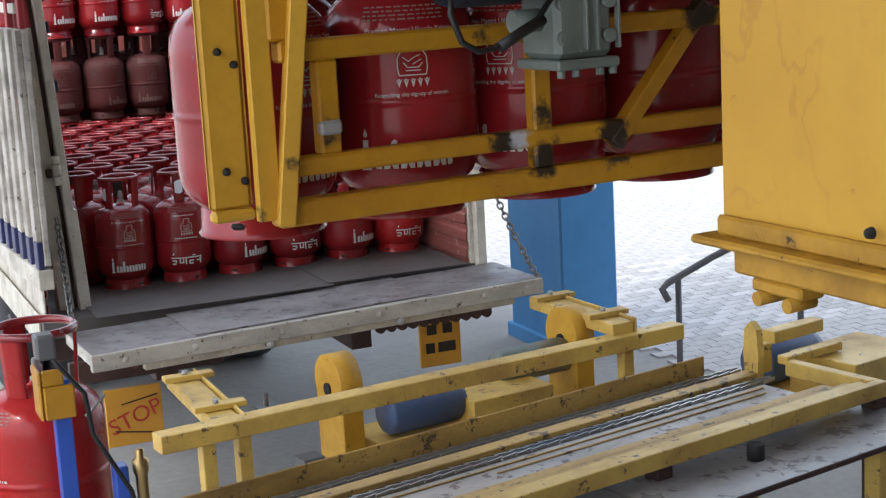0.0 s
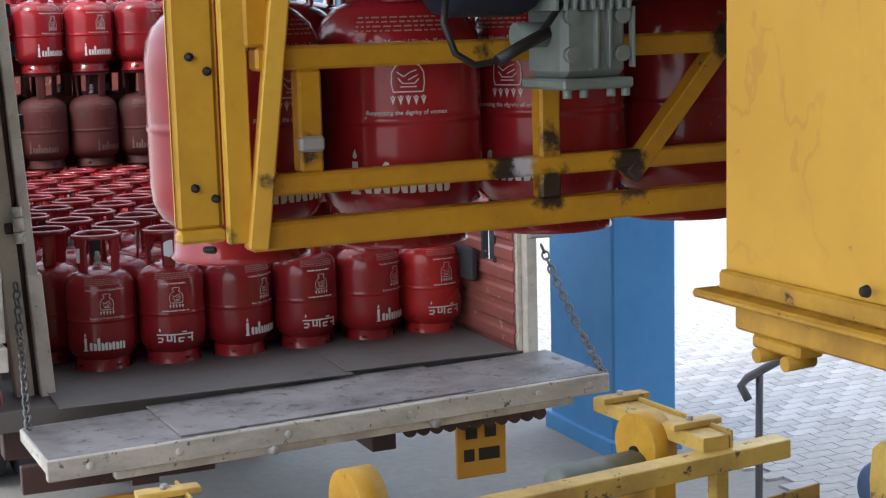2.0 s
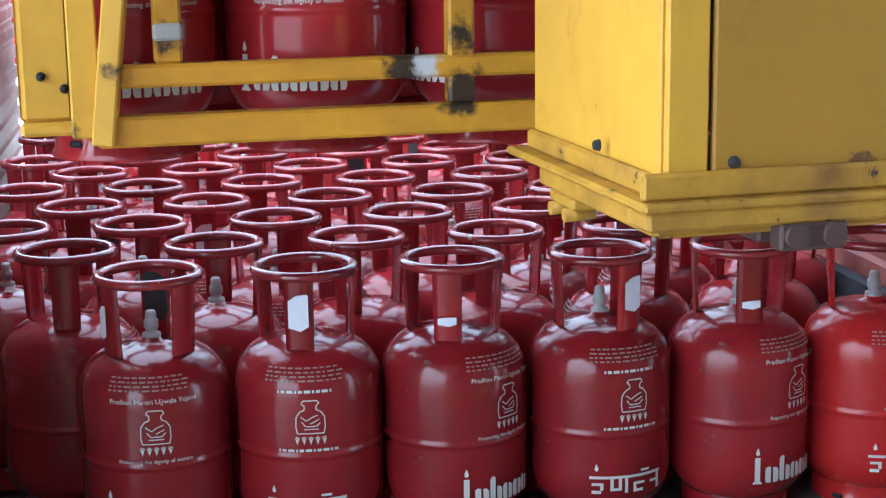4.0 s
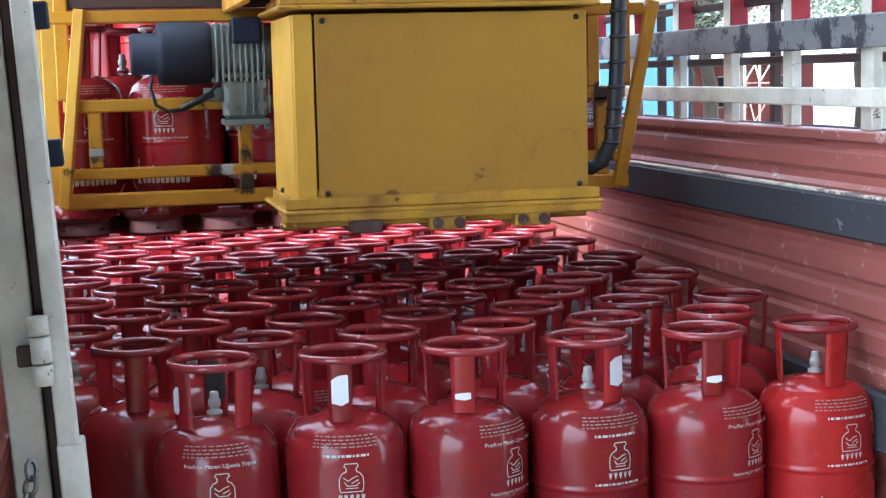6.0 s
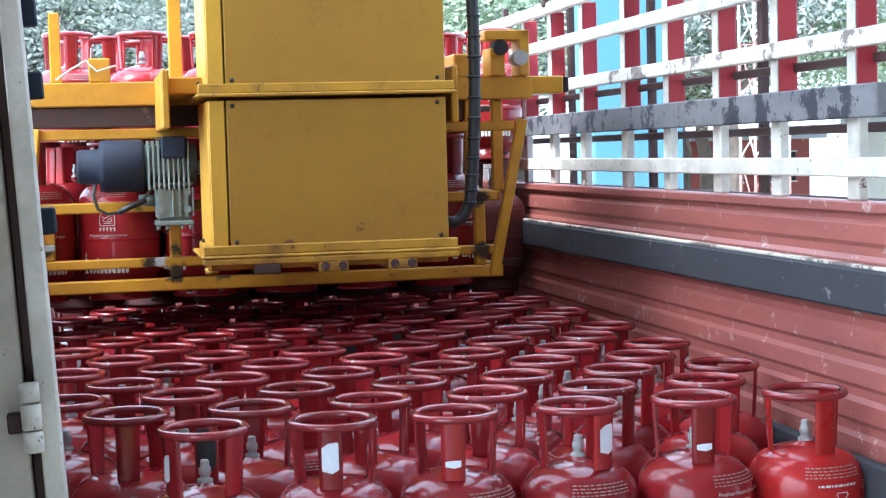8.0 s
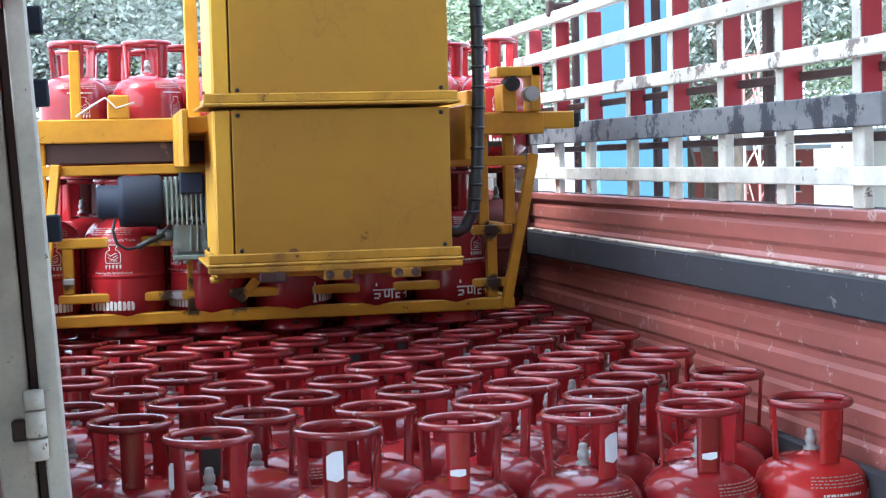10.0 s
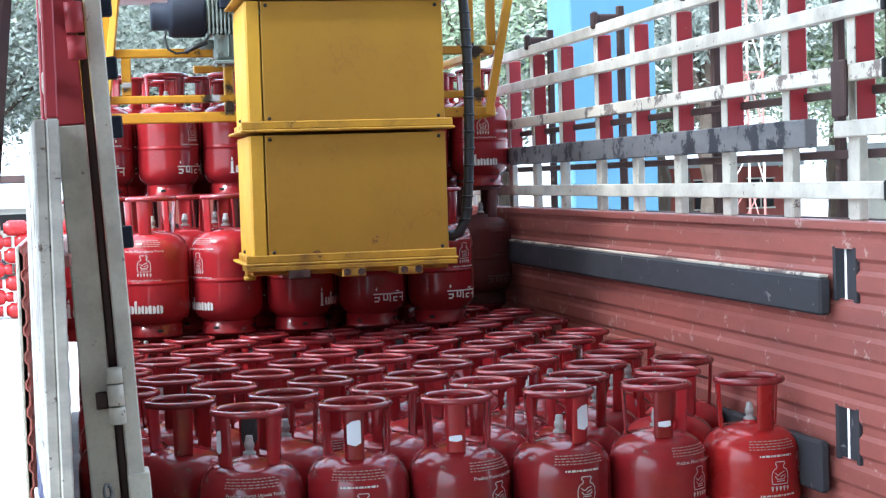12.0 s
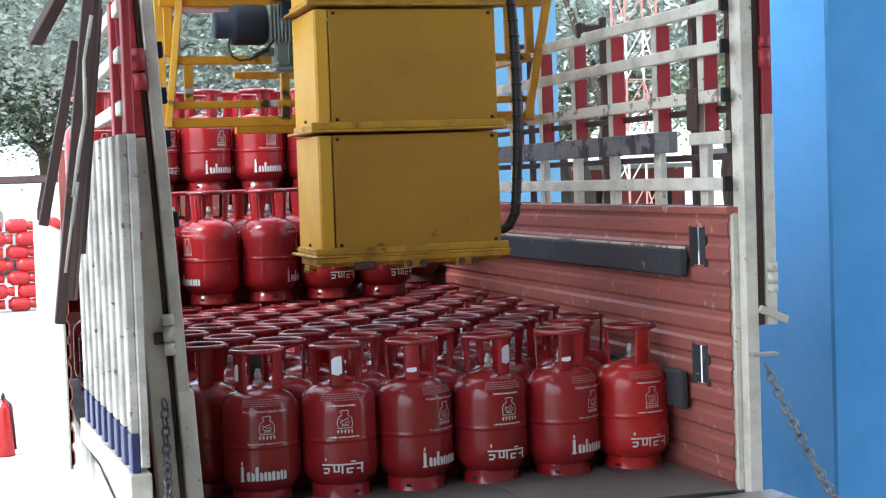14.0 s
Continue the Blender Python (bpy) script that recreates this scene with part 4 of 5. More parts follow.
for k in range(26):
    s = k / 25
    pts.append((MW + 0.03 + 0.10 * math.sin(s * math.pi * 0.75), 0.1, 1.9 - 1.80 * s + (0.06 * max(0, (s - 0.85) / 0.15) ** 2)))
pts += [(MW + 0.07, 0.1, 0.105), (MW + 0.04, 0.1, 0.09), (MW - 0.0, 0.1, 0.10)]
tube(hose, pts, 0.022, 10)
chain_hose = part("hose_chain", hose, CABLE, mast, "black corrugated cable hose")
rib = bmesh.new()
for k, p in enumerate(pts[:-3]):
    rib2 = ring_bm(0.021, 0.006, 0, 12, 6)
    bmesh.ops.transform(rib2, matrix=Matrix.Translation(p), verts=rib2.verts)
    me = bpy.data.meshes.new("t")
    rib2.to_mesh(me)
    rib2.free()
    rib.from_mesh(me)
    bpy.data.meshes.remove(me)
tagged(part("hose_ribs", rib, CABLE, chain_hose), kind="stuff")

# ---- loading machine: gripper carriage ----
# local frame as the mast's: x along the truck's width, front rails at y = FY
FY = 1.05
grip = thing("gripper_frame", "yellow welded steel gripper frame with soot-stained welds", "machine")
XL, XR = -0.585, 1.29


def gbar(name, x0, x1, y0, y1, z0, z1, mat=YELLOW_GRIP, parent=None, label=""):
    return part(name, boxes((x0, x1, y0, y1, z0, z1), bevel=0.005), mat, parent or grip, label)


gbar("lower_rail", XL, XR, FY - 0.02, FY + 0.03, -0.006, 0.042)
gbar("second_rail", XL + 0.02, XR - 0.02, FY - 0.018, FY + 0.022, 0.086, 0.122)
gbar("top_rail", XL + 0.02, XR - 0.02, FY - 0.018, FY + 0.022, 0.298, 0.338)
for x in (-0.47, 0.0, 1.20):
    gbar("upright", x - 0.022, x + 0.022, FY - 0.016, FY + 0.02, 0.042 if x > -0.4 else 0.122, 0.298)
part("diagonal", beams(0.04, 0.034, ((0.175, FY + 0.0, 0.07), (0.42, FY + 0.0, 0.345))), YELLOW_GRIP, grip)
part("diagonal", beams(0.04, 0.034, ((-0.575, FY - 0.015, 0.0), (-0.50, FY - 0.03, 0.62))), YELLOW_PALE, grip, "slanting yellow corner strut")
part("corner_strut", beams(0.045, 0.02, ((-0.60, FY + 0.0, 0.01), (-0.60, FY + 0.0, 0.66))), YELLOW_PALE, grip)
plate_bm = bmesh.new()
box(plate_bm, -0.70, -0.615, FY + 0.035, FY + 0.05, 0.03, 0.66, 0.01)
box(plate_bm, -0.70, -0.615, FY + 0.02, FY + 0.05, 0.012, 0.034, 0.006)
endp = part("end_plate", plate_bm, YELLOW_PALE, grip, "tall yellow end plate with bolts")
for x, z in ((-0.665, 0.325), (-0.635, 0.30), (-0.665, 0.105), (-0.63, 0.085), (-0.665, 0.55)):
    part("bolt", lathe([(0, 0.016), (0.004, 0.015), (0.004, 0.008), (0.0075, 0.007), (0.0075, 0.0)], 8, m=pose(x, FY + 0.035, z, 90, 0, 0)), DARK, endp)
gbar("clamp_plate", -0.493, -0.447, FY - 0.022, FY, 0.158, 0.185, STEEL)
# far side frame and side ties
for z0, z1 in ((-0.006, 0.042), (0.298, 0.338)):
    gbar("far_rail", XL + 0.5, XR, FY + 1.02, FY + 1.06, z0, z1)
    gbar("side_tie", XR - 0.03, XR + 0.01, FY + 0.03, FY + 1.02, z0, z1)
gbar("head_beam", -0.62, 1.42, FY - 0.05, FY + 0.06, 0.70, 0.79)
gbar("head_beam", -0.60, 1.35, FY - 0.02, FY + 0.04, 0.575, 0.615)
gbar("head_channel", -0.55, 1.2, FY + 0.0, FY + 0.02, 0.62, 0.70, BROWN)
gbar("head_cross", -0.30, -0.22, FY - 0.05, FY + 1.0, 0.79, 0.88)
gbar("head_cross", 1.10, 1.18, FY - 0.05, FY + 1.0, 0.79, 0.88)
for x in (-0.56, 1.17, 1.28):
    gbar("hanger", x - 0.022, x + 0.022, FY - 0.015, FY + 0.02, 0.338, 0.70)
part("diagonal", beams(0.035, 0.04, ((1.25, FY - 0.02, 0.0), (1.38, FY - 0.02, 0.62))), YELLOW_GRIP, grip)
arm = gbar("arm", 1.38, 1.55, FY - 0.04, FY + 0.04, 0.72, 0.79)
part("arm_end", boxes((1.55, 1.575, FY - 0.03, FY + 0.03, 0.725, 0.785)), DARK, arm)
br = part("roller_bracket", boxes((1.22, 1.40, FY - 0.08, FY + 0.05, 0.93, 0.97), (1.36, 1.40, FY - 0.08, FY + 0.05, 0.79, 0.97), (1.24, 1.30, FY - 0.08, FY + 0.05, 0.79, 0.90)), YELLOW_GRIP, grip)
part("roller", cyl(bmesh.new(), (1.28, FY - 0.10, 0.90), (1.28, FY - 0.02, 0.90), 0.03, 16), DARK, br)
part("roller", cyl(bmesh.new(), (1.36, FY - 0.10, 0.86), (1.36, FY - 0.02, 0.86), 0.03, 16), STEEL, br)
part("tie_tower", boxes((-0.44, -0.40, FY - 0.04, FY + 0.04, 0.79, 1.05), (-0.62, -0.58, FY - 0.04, FY + 0.04, 0.79, 1.1), (0.0, 0.05, FY, FY + 0.05, 0.79, 1.6), (0.75, 0.8, FY, FY + 0.05, 0.79, 1.6)), YELLOW_GRIP, grip)
# guide carriage that clasps the mast
gbar("guide_plate", -0.03, MW + 0.03, MD + 0.03, FY - 0.05, 0.72, 0.78)
gbar("guide_plate", -0.06, -0.035, 0.35, FY - 0.02, 0.60, 0.80)
gbar("guide_plate", MW + 0.12, MW + 0.145, 0.35, FY - 0.02, 0.60, 0.80)

# added plate, not a machine part: keeps sky light off the held cylinders
gbar("head_plate", XL, XR - 0.02, FY + 0.045, FY + 0.98, 0.655, 0.675, GREY, label="grey plate added above the held cylinders to shade them")

# motor and gearbox on the front
motor = part("motor", lathe([(0.0, -0.19), (0.058, -0.19), (0.064, -0.18), (0.064, -0.11), (0.092, -0.108), (0.097, -0.09), (0.097, 0.04), (0.09, 0.055), (0.0, 0.055)], 28, m=pose(-0.165, 0.93, 0.475, 0, 90, 0)), MOTOR_BLUE, grip, "slate blue electric motor")
fin = bmesh.new()
for k in range(9):
    x = -0.10 + 0.018 * k
    part("cooling_fin", boxes((x, x + 0.007, 0.84, 1.02, 0.385, 0.565), bevel=0.001), GEAR, motor)
cyl(fin, (-0.12, 0.93, 0.475), (0.08, 0.93, 0.475), 0.078, 20)
part("motor_barrel", fin, GEAR, motor)
part("junction_box", boxes((-0.05, 0.04, 0.82, 0.88, 0.50, 0.58), bevel=0.006), MOTOR_BLUE, motor)
gear = bmesh.new()
box(gear, -0.13, 0.0, 0.86, 0.99, 0.27, 0.395, 0.012)
bmesh.ops.translate(gear, vec=(0.055, 0, 0), verts=gear.verts)
gb = part("gearbox", gear, GEAR, grip, "grey green cast gearbox")
part("flange", boxes((-0.080, 0.062, 0.850, 1.0, 0.250, 0.269)), GEAR, gb)
part("cover", boxes((-0.085, 0.065, 0.855, 0.995, 0.396, 0.412)), GEAR, gb)
part("shaft_boss", cyl(bmesh.new(), (-0.135, 0.92, 0.345), (-0.074, 0.92, 0.345), 0.022, 14), GEAR, gb)
for x, z in ((-0.06, 0.375), (-0.06, 0.31), (0.04, 0.375), (0.04, 0.31)):
    part("cover_boss", cyl(bmesh.new(), (x, 0.848, z), (x, 0.862, z), 0.014, 12), GEAR, gb)
for x in (-0.068, -0.035, 0.02, 0.05):
    part("flange_bolt", cyl(bmesh.new(), (x, 0.86, 0.236), (x, 0.86, 0.25), 0.008, 8), GEAR, gb)
for x in (-0.015, 0.01, 0.058):
    part("rib", boxes((x, x + 0.006, 0.848, 0.862, 0.285, 0.39), bevel=0.001), GEAR, gb)
cb = bmesh.new()
tube(cb, [(-0.29, 0.87, 0.41), (-0.30, 0.86, 0.37), (-0.285, 0.85, 0.32), (-0.25, 0.85, 0.30), (-0.21, 0.85, 0.305), (-0.13, 0.85, 0.34), (-0.08, 0.85, 0.40)], 0.006, 8)
part("motor_cable", cb, CABLE, grip)
cb = bmesh.new()
tube(cb, [(-0.21, 0.845, 0.305), (-0.17, 0.845, 0.325), (-0.11, 0.85, 0.35)], 0.011, 8)
part("cable_gland", cb, CABLE, grip)
wr = bmesh.new()
tube(wr, [(-0.42, FY - 0.06, 0.80), (-0.36, FY - 0.06, 0.84), (-0.31, FY - 0.06, 0.87), (-0.27, FY - 0.06, 0.83), (-0.2, FY - 0.06, 0.85)], 0.004, 6)
tube(wr, [(0.12, 0.86, 0.45), (0.18, 0.88, 0.44), (0.24, 0.9, 0.47), (0.25, 0.92, 0.55)], 0.003, 6)
part("loose_wire", wr, PRINT, grip)

# cylinders in the gripper: three close-packed rows
CARRIED = []
CBASE = -0.043
for r in range(3):
    x0, n = ((-0.53, 6), (-0.3675, 5), (-0.205, 5))[r]
    for c in range(n):
        turn = ((16, -22, -62, 62, 24, 30)[c] if r == 0 else rng.uniform(-60, 60))
        proto = carried_kind[(0, 0, 0, 0, 1, 1)[c] if r == 0 else (r + c) % 2]
        m = pose(x0 + STEP * c, FY + 0.03 + R0 + 0.02 + ROWP * r, CBASE, 0, 0, turn)
        CARRIED.append((put(proto, m, "cylinders in the gripper"), m))

# ---- chain conveyor behind the truck ----
conv = thing("chain_conveyor", "worn yellow chain conveyor with a scraped steel deck", "conveyor", pose(0.10, -2.93, 0.0, 0, 0, 12.6))
L = 2.66


def cpart(name, specs, mat, parent=None, label="", bevel=0.004):
    return part(name, boxes(*specs, bevel=bevel), mat, parent or conv, label)


cpart("back_guard", ((-0.3, L - 0.15, 0.02, 0.03, 0.88, 0.99),), YELLOW_RUST)
cpart("deck_strip", ((-0.6, L, -0.205, -0.125, 0.90, 0.925),), YELLOW_RUST)
cpart("deck_strip", ((-0.6, L - 0.15, -0.60, -0.345, 0.90, 0.925),), DECK, label="scraped bare steel deck plate")
cpart("deck_strip", ((-0.6, L - 0.2, -0.40, -0.385, 0.925, 0.931),), YELLOW_RUST)
cpart("deck_strip", ((0.9, L - 0.25, -0.46, -0.445, 0.925, 0.931),), YELLOW_RUST)
cpart("front_rail", ((-0.6, L + 0.10, -0.84, -0.79, 0.915, 0.985), (L + 0.045, L + 0.10, -0.789, -0.30, 0.915, 0.985)), YELLOW_OLD, label="long yellow front rail")
cpart("front_rail", ((-0.6, L + 0.04, -0.783, -0.725, 0.93, 0.974),), YELLOW_OLD)
cpart("front_rail", ((-0.6, L + 0.02, -0.718, -0.675, 0.925, 0.962),), YELLOW_RUST)
cpart("front_rail", ((-0.6, L - 0.05, -0.665, -0.605, 0.93, 0.955),), YELLOW_RUST)
# near-black channel floors: the shade of the recess is put into the colour
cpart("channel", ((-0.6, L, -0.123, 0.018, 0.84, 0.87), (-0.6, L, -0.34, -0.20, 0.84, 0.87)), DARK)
for y in (-0.06, -0.27):
    track = bmesh.new()
    for k in range(42):
        x = -0.55 + 0.076 * k
        for sgn in (-1, 1):
            beam(track, (x, y + sgn * 0.026, 0.910), (x + 0.088, y + sgn * 0.010, 0.910), 0.0065, 0.016, 0)
        cyl(track, (x + 0.006, y - 0.024, 0.906), (x + 0.006, y + 0.024, 0.906), 0.005, 6)
    tagged(part("drive_chain", track, MAT_CHAIN, conv, "oiled steel roller chain"), kind="stuff")
stopper = bmesh.new()
vs = [(-0.055, 0.90), (0.055, 0.90), (0.065, 1.0), (0.05, 1.12), (0.0, 1.16), (-0.05, 1.13), (-0.065, 1.0)]
a = [stopper.verts.new((L - 0.02 + x * 0.3, -0.15 + x, z)) for x, z in vs]
b = [stopper.verts.new((L + 0.01 + x * 0.3, -0.16 + x, z)) for x, z in vs]
stopper.faces.new(a), stopper.faces.new(b[::-1])
for k in range(len(vs)):
    stopper.faces.new((a[k], b[k], b[(k + 1) % len(vs)], a[(k + 1) % len(vs)]))
part("stop_plate", stopper, YELLOW_OLD, conv, "greenish yellow worn stop plate")
cpart("stop_bracket", ((L + 0.06, L + 0.45, -0.30, -0.24, 0.96, 1.0), (L + 0.10, L + 0.16, -0.12, -0.02, 0.88, 1.02), (L + 0.2, L + 0.55, -0.1, -0.02, 1.0, 1.06)), YELLOW_OLD)
for x in (0.0, 1.4, 2.7):
    cpart("leg", ((x, x + 0.08, -0.82, -0.74, 0.0, 0.915),), BROWN)
    cpart("leg", ((x, x + 0.08, -0.02, 0.06, 0.0, 0.85),), BROWN)
part("end_motor", lathe([(0.0, -0.2), (0.1, -0.2), (0.115, -0.18), (0.115, 0.15), (0.1, 0.2), (0, 0.2)], 24, m=pose(L + 0.5, 0.12, 0.84, 0, 90, 0)), DRUM_BLUE, conv, "faded blue electric motor")
cpart("motor_bed", ((L + 0.1, L + 0.75, -0.3, 0.3, 0.66, 0.73), (L + 0.3, L + 0.8, -0.5, -0.1, 0.55, 0.95)), YELLOW_OLD)

# lower platform in front of the conveyor
plat = thing("steel_platform", "grey scuffed steel platform beside the conveyor", "platform", pose(0.10, -2.93, 0.0, 0, 0, 12.6))
part("plate", boxes((-0.6, 1.2, -1.15, -0.70, 0.84, 0.86)), PLATE, plat)
part("plate", boxes((1.205, L + 0.75, -1.15, -0.70, 0.84, 0.86)), PLATE, plat)
part("edge", boxes((-0.6, L + 0.75, -1.158, -1.15, 0.838, 0.862)), BROWN, plat)
for x in (1.55, 2.35):
    part("leg", boxes((x, x + 0.09, -1.12, -1.04, 0.0, 0.84)), YELLOW_OLD, plat)
part("post", cyl(bmesh.new(), (1.86, -0.90, 0.86), (1.86, -0.90, 0.925), 0.035, 16), DARK, plat)

# docking frame between conveyor and tailgate
dock = thing("docking_frame", "yellow docking beam on two arms between conveyor and tailgate", "machine frame", pose(-0.06, -2.40, 0.0, 0, 0, 8.0))
part("dock_beam", boxes((-0.01, 2.70, -0.05, 0.05, 1.0, 1.075)), YELLOW_OLD, dock, "long pale yellow crossbeam")
back = dock.matrix_basis.inverted()
for near, far, z in (((0.245, -2.34), (0.25, -1.48), 1.035), ((2.28, -2.07), (2.22, -1.30), 1.10)):
    pa, pb = back @ Vector((*near, z)), back @ Vector((*far, z))
    arm2 = part("arm", beams(0.12, 0.06, (pa, pb)), YELLOW_OLD, dock, "worn pale yellow arm")
    side = (pb - pa).cross(Vector((0, 0, 1))).normalized()
    part("arm_lip", beams(0.012, 0.09, (pa + side * 0.075, pb + side * 0.075)), YELLOW_OLD, arm2)
    for s in (0.22, 0.85):
        c = pa.lerp(pb, s)
        part("clamp", beams(0.07, 0.025, (c - side * 0.10 + Vector((0, 0, 0.045)), c + side * 0.13 + Vector((0, 0, 0.045)))), YELLOW_OLD, arm2)
        part("clamp_bolt", cyl(bmesh.new(), c + Vector((0, 0, 0.05)), c + Vector((0, 0, 0.075)), 0.014, 8), STEEL, arm2)
for k, (x, y) in enumerate(((0.17, -0.03), (0.33, -0.03), (2.34, -0.03))):
    part("dock_leg", boxes((x, x + 0.06, y, y + 0.06, 0.0, 1.0)), YELLOW_OLD, dock)
for x in (1.0, 2.30):
    whl = part("cam_guard", cyl(bmesh.new(), (x - 0.05, 0.36, 1.03), (x + 0.06, 0.36, 1.03), 0.13, 28), YELLOW_PALE, dock, "bright yellow disc guard")
    part("guard_foot", boxes((x - 0.048, x + 0.058, 0.235, 0.485, 0.0, 1.03)), YELLOW_PALE, whl)
    part("hub", cyl(bmesh.new(), (x - 0.06, 0.36, 1.0), (x - 0.045, 0.36, 1.0), 0.03, 14), DARK, whl)
part("drive_motor", lathe([(0.0, -0.25), (0.085, -0.25), (0.10, -0.23), (0.10, 0.12), (0.085, 0.15), (0, 0.15)], 26, m=pose(1.42, 0.25, 0.86, 0, 90, 0)), DRUM_BLUE, dock, "faded blue drive motor")
part("drive_bed", boxes((1.1, 2.1, 0.05, 0.5, 0.68, 0.75), (1.55, 2.0, 0.08, 0.42, 0.75, 0.88)), YELLOW_OLD, dock)
part("drive_motor", lathe([(0.0, -0.2), (0.075, -0.2), (0.085, -0.18), (0.085, 0.2), (0, 0.22)], 24, m=pose(2.05, 0.35, 0.93, 0, 90, 0)), GEAR, dock, "grey green motor housing")
part("limit_switch", boxes((0.52, 0.60, 0.15, 0.22, 0.96, 1.04), (0.55, 0.57, 0.17, 0.19, 1.04, 1.10)), GREY, dock)
part("valve_box", boxes((0.56, 0.66, -0.16, -0.06, 0.80, 0.88)), GREY, dock)

# hand rail on the ramp
hr = thing("handrail", "dark grey tubular steel handrail beside the bay", "handrail")
bm = bmesh.new()
tube(bm, [(3.54, -0.42, 0.75), (3.52, -0.38, 0.82), (3.57, -0.36, 0.85), (3.87, -0.42, 0.99), (4.52, -0.6, 1.27), (6.12, -1.0, 1.82)], 0.022, 12)
part("rail_tube", bm, GREY, hr)
for x, y, z in ((3.64, -0.37, 0.87), (4.40, -0.57, 1.21), (5.42, -0.83, 1.58)):
    part("rail_post", cyl(bmesh.new(), (x, y, 0.0), (x, y, z), 0.02, 12), GREY, hr)

# cylinder and sensor post on the infeed line
infeed = thing("infeed_conveyor", "dark steel infeed conveyor carrying one cylinder", "conveyor")
part("infeed_frame", boxes((-1.8, -0.57, -4.74, -4.68, 1.30, 1.43), (-1.8, -0.57, -4.32, -4.26, 1.30, 1.43), (-1.8, -0.57, -4.68, -4.32, 1.40, 1.43)), BROWN, infeed)
for x in (-1.7, -0.66):
    part("leg", boxes((x, x + 0.07, -4.72, -4.66, 0.0, 1.3), (x, x + 0.07, -4.34, -4.28, 0.0, 1.3)), BROWN, infeed)
lone = gas_cylinder(1, RED_NEW, "red gas cylinder waiting on the infeed conveyor", stays=(0.5, 2.6, 4.7))
lone.matrix_basis = pose(-0.79, -4.5, 1.445, 0, 0, -70)
sensor = thing("sensor_post", "blue sensor post with a yellow bracket and a cable", "sensor post", pose(-0.775, -4.8, 0.0))
part("post", boxes((-0.028, 0.012, -0.02, 0.02, 0.0, 1.975), bevel=0.003), BLUE, sensor)
part("cap", boxes((-0.032, 0.016, -0.024, 0.024, 1.975, 1.99), bevel=0.003), BLUE, sensor)
part("bracket", boxes((-0.05, 0.022, -0.035, -0.021, 1.90, 1.98), (-0.060, -0.0505, -0.033, 0.06, 1.90, 2.02), (-0.05, 0.0, -0.033, -0.021, 1.981, 2.02)), YELLOW, sensor)
part("sensor_head", boxes((-0.06, -0.015, -0.06, -0.005, 2.05, 2.11), bevel=0.006), GREY, sensor, "grey sensor head")
bm = bmesh.new()
tube(bm, [(-0.03, -0.05, 2.06), (-0.01, -0.06, 2.03), (0.04, -0.06, 1.96), (0.05, -0.06, 1.86), (0.09, -0.05, 1.78), (0.13, -0.04, 1.70), (0.15, -0.04, 1.6), (0.15, -0.04, 0.0)], 0.006, 8)
part("cable", bm, CABLE, sensor)
part("rod", cyl(bmesh.new(), (0.04, -0.04, 1.90), (0.09, -0.04, 1.945), 0.004, 8), STEEL, sensor)
valve = thing("signal_box", "small blue signal box with a brass peg", "signal box", pose(-0.655, -4.8, 0.0))
part("box", boxes((-0.022, 0.012, -0.02, 0.03, 0.0, 1.755), bevel=0.004), BLUE, valve)
part("peg", lathe([(0, 1.79), (0.011, 1.785), (0.011, 1.765), (0.02, 1.76), (0.02, 1.735), (0.015, 1.72), (0.015, 0.0)], 14, m=pose(0.045, 0.0, 0)), BRASS, valve, "brass peg")

# fire extinguisher out on the yard
ext = thing("fire_extinguisher", "red fire extinguisher standing on the yard", "fire extinguisher", pose(-0.55, 9.0, 0.0))
part("tank", lathe([(0, 0), (0.085, 0.0), (0.09, 0.02), (0.09, 0.44), (0.075, 0.49), (0.03, 0.52), (0.025, 0.545), (0, 0.545)], 24), RED_NEW, ext)
part("head", boxes((-0.02, 0.02, -0.06, 0.03, 0.545, 0.575), (-0.01, 0.01, -0.09, 0.02, 0.585, 0.6), bevel=0.003), DARK, ext)
part("hose", tube(bmesh.new(), [(0.0, -0.05, 0.56), (0.06, -0.08, 0.5), (0.085, -0.06, 0.3), (0.095, -0.02, 0.06)], 0.009, 8), CABLE, ext)

# ---- yard far behind: stacked cylinders, sheds, trees ----
lying = lathe([(0.0, 0.0), (0.1, 0.0), (0.11, 0.04), (0.15, 0.08), (0.158, 0.13), (0.158, 0.36), (0.14, 0.42), (0.08, 0.46), (0.1, 0.48), (0.105, 0.6), (0.0, 0.6)], 14)
lying_me = mesh("lying_cylinder", lying, RED_NEW)
stackrng = random.Random(9)
for sx in range(4):
    stack = thing("cylinder_stack", "stack of red gas cylinders lying on the yard", "cylinder stack", group="stacks on the yard")
    for lev in range(7):
        for k in range(4):
            ob = part("lying_cylinder", lying_me, None, stack)
            ob.matrix_basis = pose(-3.6 + 2.75 * sx + 0.66 * k + 0.2 * (lev % 2), 27.0 + 0.4 * sx + stackrng.uniform(-0.05, 0.05), 0.16 + 0.27 * lev, 0, 90, stackrng.uniform(-4, 4))


